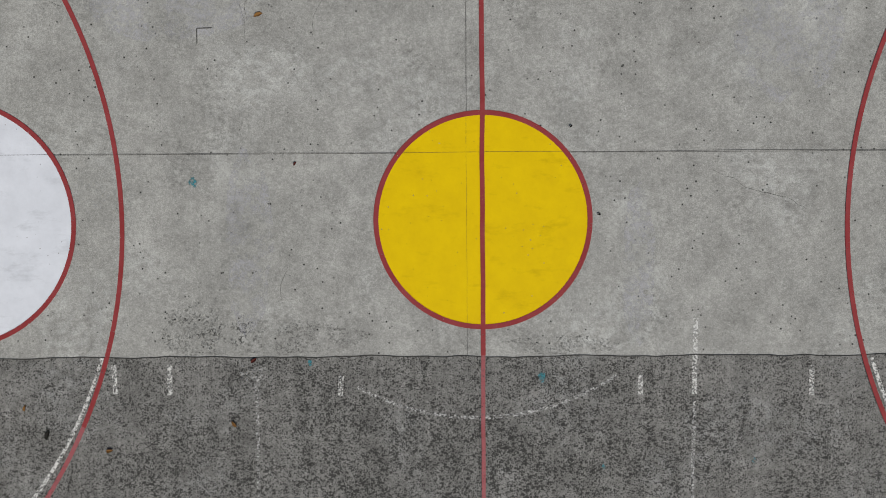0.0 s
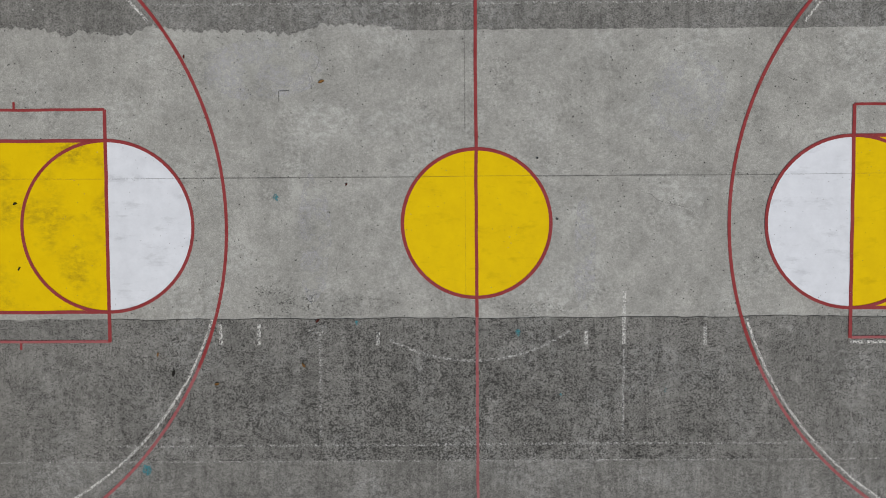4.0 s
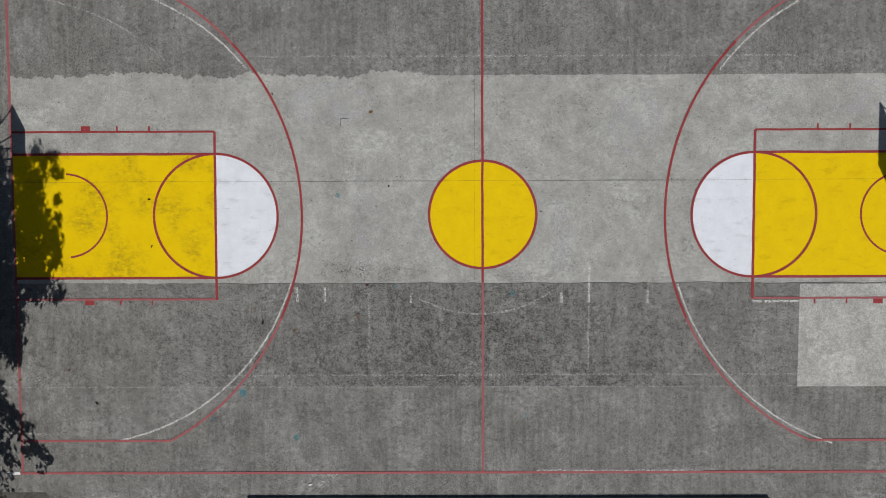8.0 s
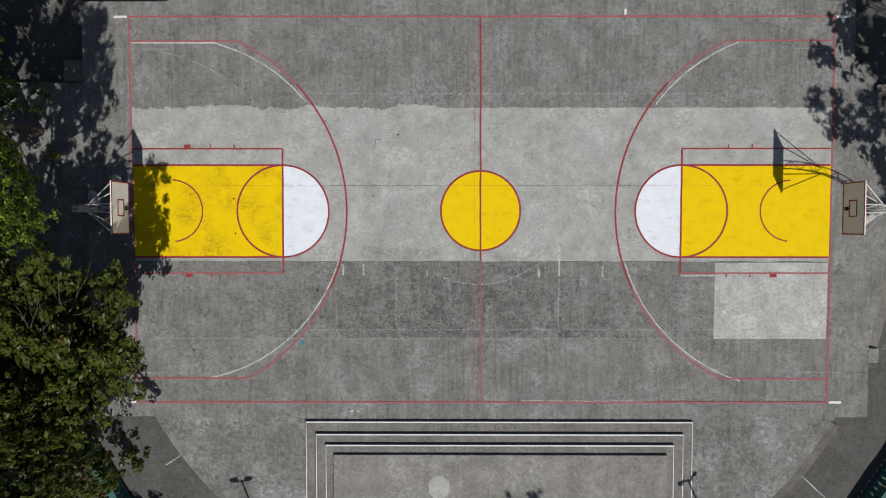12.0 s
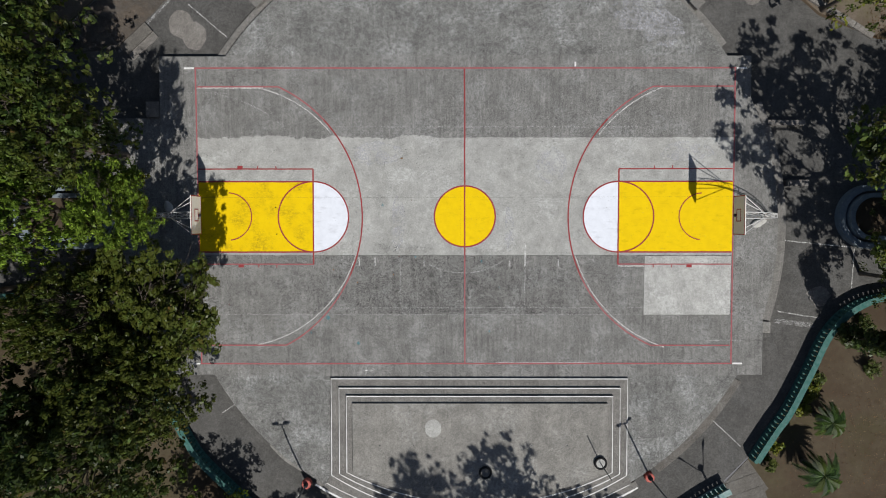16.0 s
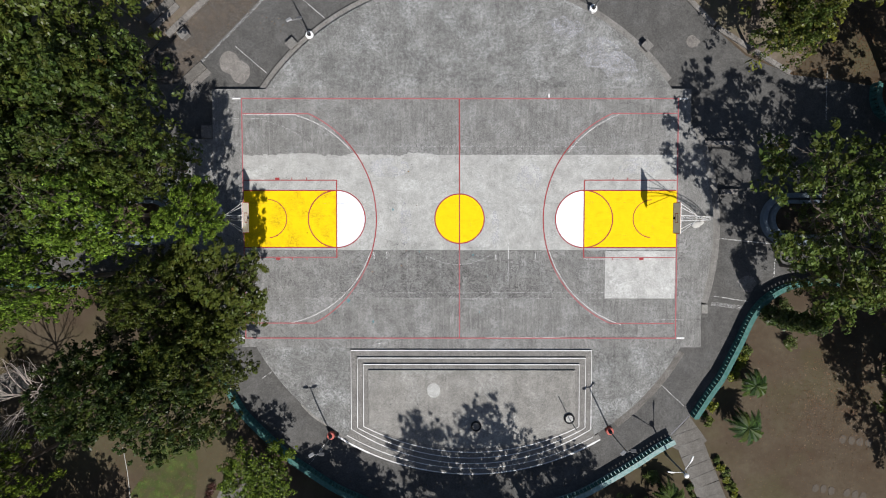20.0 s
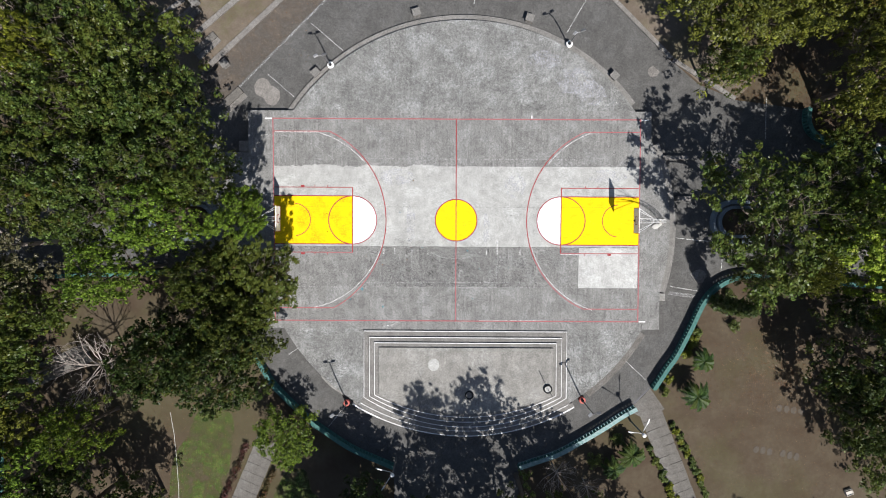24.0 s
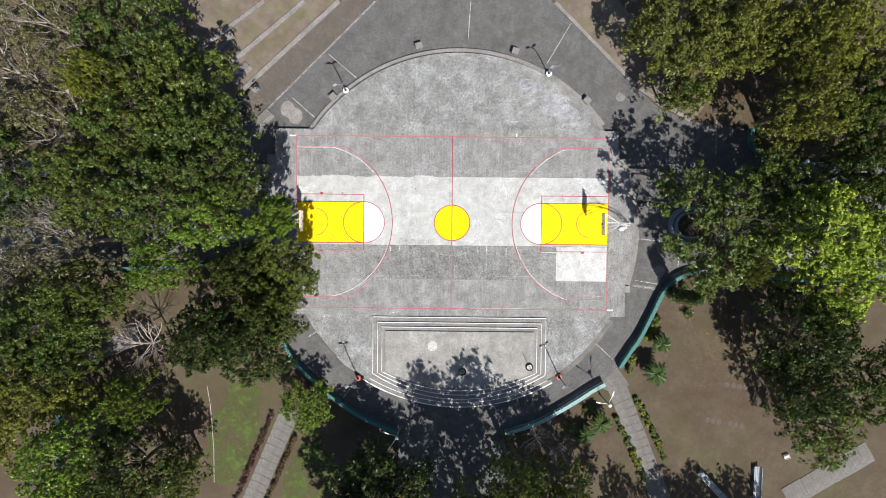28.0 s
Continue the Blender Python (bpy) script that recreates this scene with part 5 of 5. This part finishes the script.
for x0, y0, x1, y1, n in ((25.0, -14.45, 27.3, -14.8, 4), (23.3, -17.75, 24.9, -17.98, 3), (25.4, -18.05, 27.0, -18.4, 3)):
    st = holder("flagstone_row", (x0, y0, ROAD_Z - 0.03), math.degrees(math.atan2(y1 - y0, x1 - x0)), "row of worn flagstones sunk in dry soil", "flagstones", "flagstone rows")
    w = math.dist((x0, y0), (x1, y1)) / n
    for k in range(n):
        bm = bmesh.new()
        prism(bm, [(k * w + w * (0.5 + 0.44 * math.cos(a) * random.uniform(0.8, 1.1)), 0.3 * math.sin(a) * random.uniform(0.8, 1.15)) for a in (2 * math.pi * j / 9 for j in range(9))], -0.03, 0.018)
        part("flagstone", bm, STONE, st)

slab_path((-33.5, -12.6), (-28.6, -10.4), 1.6, 7, "concrete slab path under the trees")
bm = bmesh.new()
box(bm, 24.5, 34.0, -2.75, -2.1, ROAD_Z - 0.02, ROAD_Z + 0.1, 0.015)
tagged(part("pavement", bm, CONC_KERB), "low pale concrete strip beside the east road", "pavement", kind="structure")

# ---- benches and box on the dry lawn ----
BENCH = plain("grey_blue_bench_paint", (0.25, 0.28, 0.30), 0.6, 0, 0.5)


def bench(x, y, rz, length, width):
    b = holder("park_bench", (x, y, ROAD_Z - 0.03), rz, "long grey slatted park bench on the dry lawn", "bench", "park benches")
    n = 4
    for k in range(n):
        bm = bmesh.new()
        y0 = -width / 2 + k * width / n
        box(bm, 0, length, y0 + 0.012, y0 + width / n - 0.012, 0.4, 0.44, 0.008)
        part("slat", bm, BENCH, b)
    for u in (0.25, length / 2, length - 0.25):
        bm = bmesh.new()
        box(bm, u - 0.06, u + 0.06, -width / 2 + 0.03, width / 2 - 0.03, 0, 0.398, 0.01)
        part("leg", bm, CONC_KERB, b)
    bm = bmesh.new()
    box(bm, 0, length, width / 2 + 0.01, width / 2 + 0.05, 0.45, 0.78, 0.008)
    part("backrest", bm, BENCH, b)


bench(22.75, -22.5, -46, 3.4, 0.5)
bench(28.05, -21.9, -91, 3.2, 0.55)
crate = holder("wooden_crate", (30.8, -21.05, ROAD_Z - 0.03), 20, "small pale broken crate on the dry lawn", "crate")
PALE_WOOD = plain("weathered_pale_wood", (0.45, 0.42, 0.37), 0.8, 0, 0.4)
for u0, u1, v0, v1, h in ((-0.28, 0.28, -0.22, -0.19, 0.3), (-0.28, 0.28, 0.19, 0.22, 0.22), (-0.28, -0.25, -0.188, 0.188, 0.3), (0.25, 0.28, -0.188, 0.188, 0.3)):
    bm = bmesh.new()
    box(bm, u0, u1, v0, v1, 0, h, 0.004)
    part("side_board", bm, PALE_WOOD, crate)
bm = bmesh.new()
box(bm, -0.245, 0.245, -0.185, 0.1, 0.2, 0.225, 0.004)
part("lid", bm, PALE_WOOD, crate)


# ---- palms, cypress, shrubs, hedges ----
PALM = leaf_mat("palm_leaves", (0.006, 0.018, 0.004), (0.036, 0.070, 0.012), (0.016, 0.036, 0.008))
HEDGE_RED = leaf_mat("dark_red_leaves", (0.045, 0.014, 0.018), (0.075, 0.022, 0.026), (0.03, 0.016, 0.014))
HEDGE_GREEN = leaf_mat("hedge_leaves", (0.05, 0.08, 0.02), (0.085, 0.11, 0.03), (0.10, 0.10, 0.03))
SHRUB = leaf_mat("yellow_shrub_leaves", (0.11, 0.13, 0.014), (0.17, 0.16, 0.018), (0.07, 0.11, 0.016))


def palm(x, y, r, h, seed):
    random.seed(seed)
    p = holder("palm", (x, y, ROAD_Z - 0.03), random.uniform(0, 90), "small green palm with feathered fronds on dry soil", "palm", "palms of the garden")
    bm = bmesh.new()
    tube(bm, [(0, 0, -0.1), (0.02, 0, h * 0.5), (0, 0.03, h)], [0.16, 0.12, 0.11], 10)
    part("trunk", bm, BARK, p)
    n = 18
    for k in range(n):
        a = 2 * math.pi * (k + random.uniform(-0.4, 0.4)) / n
        rise = random.uniform(0.1, 1.5)
        reach = r * random.uniform(0.7, 1.12)
        d = Vector((math.cos(a), math.sin(a), 0))
        side = Vector((-d.y, d.x, 0))
        bm = bmesh.new()
        spine = []
        for j in range(9):
            u = j / 8
            spine.append(Vector((0, 0.02, h)) + d * (reach * u) + Vector((0, 0, reach * (rise * u - (0.35 + 1.15 * rise) * u * u))))
        tube(bm, spine, [0.022 - 0.0022 * j for j in range(9)], 4, False)
        for j in range(2, 26):
            u = j / 26
            q = spine[0].lerp(spine[-1], u)
            i = min(7, int(u * 8))
            q = spine[i].lerp(spine[i + 1], u * 8 - i)
            ln = r * 0.17 * math.sin(math.pi * (0.15 + 0.8 * u)) + 0.05
            for s in (-1, 1):
                tip = q + side * (s * ln) + d * (ln * 0.8) - Vector((0, 0, ln * 0.35))
                w = d * 0.045
                bm.faces.new([bm.verts.new(v) for v in (q - w, q + w, tip)])
        part("frond", bm, PALM, p)


palm(18.75, -10.55, 0.95, 1.6, 1)
palm(18.15, -13.1, 1.2, 2.0, 2)
palm(13.4, -17.75, 1.1, 1.7, 3)
palm(12.2, -19.0, 0.9, 1.2, 4)

cyp = holder("cypress", (19.95, -6.15, ROAD_Z - 0.03), 0, "slender dark green column-shaped cypress behind the balustrade", "tree")
bm = bmesh.new()
tube(bm, [(0, 0, -0.1), (0, 0, 3), (0, 0, 6.4)], [0.12, 0.08, 0.03], 8)
part("trunk", bm, BARK, cyp)
random.seed(9)
cc, cr = [], []
for k in range(90):
    z = random.uniform(0.8, 6.6)
    w = 0.62 * (1 - (z / 7.2) ** 2) + 0.08
    a = random.uniform(0, 6.28)
    cc.append((w * 0.6 * math.cos(a), w * 0.6 * math.sin(a), z))
    cr.append(0.3)
ob = new("crown", leaf_cloud("crown", cc, cr, 60, 0.10, LEAF["dark"], 3))
ob.parent = cyp


def shrub(x, y, r, h, mat, label, seed, category="shrub", group="shrubs of the garden"):
    random.seed(seed)
    sh = holder("shrub", (x, y, ROAD_Z - 0.03), 0, label, category, group)
    bm = bmesh.new()
    for k in range(5):
        a = random.uniform(0, 6.28)
        tube(bm, [(0, 0, -0.05), (r * 0.3 * math.cos(a), r * 0.3 * math.sin(a), h * 0.5), (r * 0.6 * math.cos(a), r * 0.6 * math.sin(a), h * 0.85)], [0.02, 0.015, 0.008], 4, False)
    part("stems", bm, BARK, sh)
    cc = [(random.gauss(0, r * 0.45), random.gauss(0, r * 0.45), random.uniform(h * 0.3, h)) for k in range(14)]
    ob = new("leaves", leaf_cloud("leaves", cc, [r * 0.42] * 14, 40, 0.075, mat, seed))
    ob.parent = sh


k = 0
for x, y, r, mat, lab in ((18.35, -9.2, 0.45, SHRUB, "yellow-green shrub beside the balustrade"), (17.95, -10.1, 0.4, SHRUB, "yellow-green shrub beside the balustrade"), (18.6, -8.4, 0.4, HEDGE_GREEN, "dull green shrub beside the balustrade"), (16.5, -12.2, 0.35, SHRUB, "yellow-green shrub beside the balustrade"), (16.25, -13.1, 0.35, HEDGE_GREEN, "dull green shrub beside the balustrade"), (21.4, -8.0, 0.5, HEDGE_GREEN, "thin green shrub on dry soil"), (21.0, -5.6, 0.5, HEDGE_GREEN, "thin green shrub on dry soil"), (12.6, -17.0, 0.5, HEDGE_GREEN, "thin green shrub on dry soil"), (11.0, -18.6, 0.6, HEDGE_GREEN, "thin green shrub on dry soil")):
    k += 1
    shrub(x, y, r, 0.7, mat, lab, 40 + k)
rng = random.Random(4)
for a, b, n in (((17.0, -15.8), (19.7, -21.3), 13), ((15.2, -17.6), (17.9, -23.3), 12)):
    for j in range(n):
        u = j / (n - 1)
        shrub(a[0] + (b[0] - a[0]) * u + rng.uniform(-0.12, 0.12), a[1] + (b[1] - a[1]) * u, rng.uniform(0.2, 0.32), rng.uniform(0.25, 0.45), HEDGE_GREEN if rng.random() < 0.75 else SHRUB, "low green plant beside the slab path", 80 + j + int(a[0] * 3), "plant", "low plants along the path")


def hedge(a, b, w, h, mat, label, seed):
    random.seed(seed)
    hd = holder("hedge", (*a, ROAD_Z - 0.03), math.degrees(math.atan2(b[1] - a[1], b[0] - a[0])), label, "hedge", "hedges along the path")
    length = math.dist(a, b)
    n = int(length * 13)
    cc = [(random.uniform(0, length), random.uniform(-w / 2, w / 2), random.uniform(h * 0.4, h)) for k in range(n)]
    ob = new("leaves", leaf_cloud("leaves", cc, [0.15] * n, 45, 0.055, mat, seed))
    ob.parent = hd
    bm = bmesh.new()
    for k in range(int(length * 2)):
        tube(bm, [(k * 0.5 + 0.2, 0, -0.05), (k * 0.5 + 0.25, random.uniform(-0.1, 0.1), h * 0.8)], [0.015, 0.008], 4, False)
    part("stems", bm, BARK, hd)


hedge((-16.2, -17.5), (-20.6, -28.0), 0.36, 0.45, HEDGE_RED, "clipped dark red hedge beside the path", 61)
hedge((-14.1, -19.6), (-18.0, -28.5), 0.3, 0.45, HEDGE_RED, "clipped dark red hedge beside the path", 62)

# ---- dry lawn, litter, hose ----
GRASS = Mat("thin_lawn", 0.95)
gm = GRASS.mix(GRASS.ramp(GRASS.noise(2.0, 6, 0.7), 0.4, 0.6), (0.052, 0.085, 0.018), (0.085, 0.10, 0.03))
GRASS.color(gm).bump(GRASS.noise(40, 4, 0.8), 0.03, 0.7)
GRASS.wear(GRASS.ramp(GRASS.noise(0.9, 8, 0.8), 0.40, 0.60, 0.1, 1.0))
for x, y, rx, ry, seed in ((-19.8, -19.5, 2.2, 5.0, 1.0), (-13.0, -24.0, 2.2, 4.0, 2.0), (-18.0, 17.2, 2.2, 0.7, 3.0), (-15.3, 16.8, 2.6, 0.6, 4.0)):
    tilt = 0.7 if y > 0 else -0.25
    pts = []
    for k in range(48):
        a = 2 * math.pi * k / 48
        r = 1 + 0.3 * noise.noise((math.cos(a) * 1.5, math.sin(a) * 1.5, seed))
        u, v = rx * r * math.cos(a), ry * r * math.sin(a)
        pts.append((x + u * math.cos(tilt) - v * math.sin(tilt), y + u * math.sin(tilt) + v * math.cos(tilt)))
    bm = bmesh.new()
    sheet(bm, pts, ROAD_Z - 0.024)
    tagged(part("lawn_patch", bm, GRASS.m), "thin green lawn patch", "lawn", kind="structure")

LITTER = leaf_mat("dead_leaves", (0.05, 0.028, 0.015), (0.135, 0.078, 0.042), (0.10, 0.038, 0.018))


def litter(name, label, cx, cy, sx, sy, n, z, seed, size=0.05, spread=False):
    r = np.random.default_rng(seed)
    c = np.stack([r.normal(cx, sx, n) if not spread else r.uniform(cx - sx, cx + sx, n), r.normal(cy, sy, n) if not spread else r.uniform(cy - sy, cy + sy, n), np.full(n, z)], axis=1)
    a, s = r.uniform(0, 2 * math.pi, n), size * r.uniform(0.5, 1.2, n)
    t = np.stack([np.cos(a) * s, np.sin(a) * s, r.uniform(-0.2, 0.2, n) * s], axis=1)
    b = np.stack([-np.sin(a) * s, np.cos(a) * s, r.uniform(-0.3, 0.3, n) * s], axis=1) * 0.55
    v = np.stack([c - t, c + b, c + t, c - b], axis=1).reshape(-1, 3)
    me = bpy.data.meshes.new(name)
    me.from_pydata(v.tolist(), [], np.arange(4 * n).reshape(-1, 4).tolist())
    me.materials.append(LITTER)
    tagged(new(name, me), label, "fallen leaves", kind="stuff")


litter("leaf_litter", "brown fallen leaves on dry soil", 25.5, -12.0, 2.4, 1.9, 3500, ROAD_Z - 0.01, 5, 0.045)
litter("leaf_litter", "brown fallen leaves on dry soil", 24.0, -14.0, 6.5, 9.0, 7000, ROAD_Z - 0.01, 6, 0.035, True)
litter("leaf_litter", "brown fallen leaves on dry soil", -21.0, -16.0, 6.0, 7.0, 3500, ROAD_Z - 0.01, 7, 0.04, True)
litter("leaf_litter", "reddish fallen leaves under the trees", 27.0, 12.0, 6.0, 5.0, 6000, ROAD_Z - 0.01, 8, 0.06, True)
litter("leaf_litter", "brown fallen leaves on the asphalt", 0.7, -17.6, 9.0, 0.8, 160, ROAD_Z + 0.008, 9, 0.045, True)
litter("leaf_litter", "brown fallen leaves on the terraces", -16.0, 15.5, 5.0, 3.5, 260, ROAD_Z + 0.012, 10, 0.045, True)
hose = holder("garden_hose", (-22.3, -15.1, ROAD_Z - 0.01), 0, "thin pale hose lying on the lawn", "hose")
bm = bmesh.new()
tube(bm, [(0, 0, 0), (0.28, -1.7, 0), (0.44, -3.5, 0), (0.6, -6.0, 0), (0.62, -9.0, 0)], 0.022, 6)
part("tube", bm, SACK, hose)

# ---- single leaves, cracks and splashes on the court ----
LEAF_BROWN = plain("brown_dead_leaf", (0.20, 0.10, 0.03), 0.8, 0, 0.5)
LEAF_RED = plain("dark_red_dead_leaf", (0.08, 0.02, 0.015), 0.8, 0, 0.5)
LEAF_BLACK = plain("blackened_leaf", (0.015, 0.014, 0.012), 0.8, 0, 0.3)
for x, y, r, rz, mat in ((-3.29, 3.05, 0.075, 20, LEAF_BROWN), (-2.78, 0.87, 0.04, 60, LEAF_RED), (-3.75, -3.02, 0.06, 130, LEAF_BROWN), (-3.44, -2.06, 0.06, 40, LEAF_RED), (-6.57, -3.18, 0.085, 75, LEAF_BLACK), (-5.64, -3.42, 0.06, 10, LEAF_BROWN), (1.72, 0.1, 0.032, 0, LEAF_BLACK), (-6.9, -2.77, 0.05, 80, LEAF_BROWN), (-9.9, 0.5, 0.05, 5, LEAF_BLACK), (-9.85, -0.9, 0.05, 60, LEAF_BLACK), (-12.4, -4.6, 0.06, 70, LEAF_RED), (-11.6, -5.6, 0.06, 140, LEAF_BLACK), (-13.9, -4.9, 0.055, 30, LEAF_BROWN), (-6.2, 3.6, 0.05, 95, LEAF_RED), (-5.2, -8.1, 0.08, 20, PAINT_EDGE), (1.3, 1.4, 0.03, 50, LEAF_BLACK)):
    lf = holder("fallen_leaf", (x, y, 0.016 if y > -2 else 0.012), rz, "curled dead leaf lying on the court" if mat is not PAINT_EDGE else "small pale scrap lying on the concrete", "leaf" if mat is not PAINT_EDGE else "scrap", "leaves on the court")
    bm = bmesh.new()
    top = [bm.verts.new((r * u, 0, 0.012 * (1 - u * u))) for u in (-1, -0.5, 0, 0.5, 1)]
    for s in (-1, 1):
        edge = [top[0]] + [bm.verts.new((r * u, s * r * 0.42 * (1 - u * u), 0.03)) for u in (-0.5, 0, 0.5)] + [top[4]]
        for j in range(4):
            f = [top[j], top[j + 1], edge[j + 1], edge[j]]
            bm.faces.new(list(dict.fromkeys(f)))
    part("blade", bm, mat, lf)
CRACK = plain("dark_crack_filling", (0.045, 0.045, 0.042), 0.95)
random.seed(21)


def crack(x, y, ang, length, w=0.007):
    pts, a = [(x, y)], radians(ang)
    for k in range(int(length / 0.07)):
        a += random.uniform(-0.35, 0.35) + 0.12 * (radians(ang) - a)
        pts.append((pts[-1][0] + 0.07 * math.cos(a), pts[-1][1] + 0.07 * math.sin(a)))
    bm = bmesh.new()
    ribbon(bm, pts, w, 0.007, False, 0.5)
    part("crack", bm, CRACK, court)


for c in ((-3.5, 2.6, 95, 0.7), (-2.5, 2.75, 70, 0.6), (-6.2, 3.2, 175, 0.7), (3.4, 0.75, -20, 1.6), (-3.4, 3.9, 275, 1.0), (6.8, 3.0, 160, 0.8), (-3.0, -1.2, 100, 0.6), (10.5, 3.4, 20, 0.6)):
    crack(*c, 0.004)
paint("joint_crack", CRACK, 0.0125, wander((-13.9, jy), (13.9, jy + 0.02), 0.2, 0.015), width=0.004)
SPLASH = coat("teal_paint_splash", (0.045, 0.19, 0.23), 0.4, (0.08, 0.24, 0.25), 0.9)
for x, y, r in ((0.88, -2.33, 0.07), (4.06, -3.6, 0.035), (-4.3, 0.6, 0.06), (-7.2, -5.3, 0.1), (-5.6, -6.65, 0.08), (1.3, -6.0, 0.05), (-2.6, -2.1, 0.035), (1.8, -3.7, 0.03), (-8.1, -6.1, 0.04)):
    field("paint_splash", [(x + r * random.uniform(0.5, 1.2) * math.cos(a), y + 1.5 * r * random.uniform(0.5, 1.2) * math.sin(a)) for a in (2 * math.pi * k / 9 for k in range(9))], SPLASH, 0.0125)
paint("joint_crack", CRACK, 0.0128, wander((-0.24, -1.98), (-0.25, 4.1), 0.2, 0.008), width=0.0022)
paint("corner_scratch", CRACK, 0.0125, [(-4.2, 2.64), (-4.2, 2.86)], [(-4.2, 2.864), (-3.98, 2.87)], width=0.014)
paint("corner_scratch", PAINT_FAINT, 0.0125, [(2.1, 1.48), (2.1, 1.69)], [(2.1, 1.694), (2.4, 1.70)], width=0.02)
paint("edge_crack", CRACK, 0.0125, [(x, y - 0.004) for x, y in south if x > -8.0], width=0.011)


def stain(cx, cy, rx, ry, mat, seed, z=0.0065):
    """A worn patch with a ragged outline."""
    bm = bmesh.new()
    sheet(bm, [(cx + rx * (1 + 0.3 * noise.noise((math.cos(a) * 2, math.sin(a) * 2, seed))) * math.cos(a), cy + ry * (1 + 0.3 * noise.noise((math.cos(a) * 2, math.sin(a) * 2, seed + 5))) * math.sin(a)) for a in (2 * math.pi * k / 40 for k in range(40))], z)
    return part("stain", bm, mat, court)


def worn(name, col, share, size, patch=2.0, most=1.0, soft=0.06):
    """A thin film of which only ragged flecks are left."""
    m = Mat(name, 0.95)
    m.color(col)
    fleck = m.ramp(m.noise(size, 7, 0.78), 0.5 + share, 0.5 + soft + share, 1.0, 1.0 - most)
    hold = m.ramp(m.noise(patch, 4, 0.65), 0.42, 0.62, 1.0, 0.2)
    return m.wear(m.math("MAXIMUM", fleck, hold)).m


CRUMB = worn("crumbled_dark_flecks", (0.05, 0.05, 0.047), 0.0, 26, 3.0, 0.6, 0.1)
BLOOM = worn("pale_lilac_bloom", (0.47, 0.47, 0.49), -0.06, 9, 1.6, 0.6, 0.14)
CHALK = worn("white_mortar_flecks", (0.55, 0.55, 0.53), 0.03, 14)
for k, (x, y, rx, ry, mat) in enumerate(((-3.0, -1.72, 1.3, 0.26, CRUMB), (1.2, -1.85, 0.9, 0.14, CRUMB), (-4.2, -1.6, 0.7, 0.4, CRUMB), (4.5, 2.7, 0.8, 0.9, BLOOM), (-4.6, 3.3, 1.3, 0.6, BLOOM), (-3.5, -0.3, 0.35, 1.3, BLOOM), (-6.4, 0.4, 0.9, 0.3, CHALK), (-3.45, -2.25, 0.22, 0.2, CHALK), (2.3, -0.7, 0.25, 1.1, BLOOM), (11.5, 3.4, 1.4, 0.5, BLOOM), (-5.0, -7.95, 1.2, 0.25, CHALK), (8.9, 10.6, 1.5, 1.0, BLOOM), (10.2, 9.7, 1.2, 0.9, BLOOM), (9.6, 10.9, 0.7, 0.6, CHALK), (6.6, 12.2, 1.3, 0.7, BLOOM), (11.6, 8.9, 0.8, 0.35, CHALK))):
    stain(x, y, rx, ry, mat, k * 1.7, 0.0062 + 0.0002 * (k % 9))
dm = Mat("brown_road_dust", 0.95)
dm.color(dm.mix(dm.ramp(dm.noise(6, 5, 0.7), 0.4, 0.6), (0.10, 0.08, 0.062), (0.135, 0.112, 0.09)))
DUST = dm.wear(dm.ramp(dm.noise(1.3, 6, 0.7), 0.36, 0.64, 0.25, 0.75)).m
bm = bmesh.new()
sheet(bm, [(-18.3, 8.75), (-7.1, 19.9), (-10.1, 19.8), (-18.6, 12.1), (-22.3, 8.6)], ROAD_Z + 0.003)
bmesh.ops.triangulate(bm, faces=bm.faces[:])
part("road_dust", bm, DUST, road_ob)
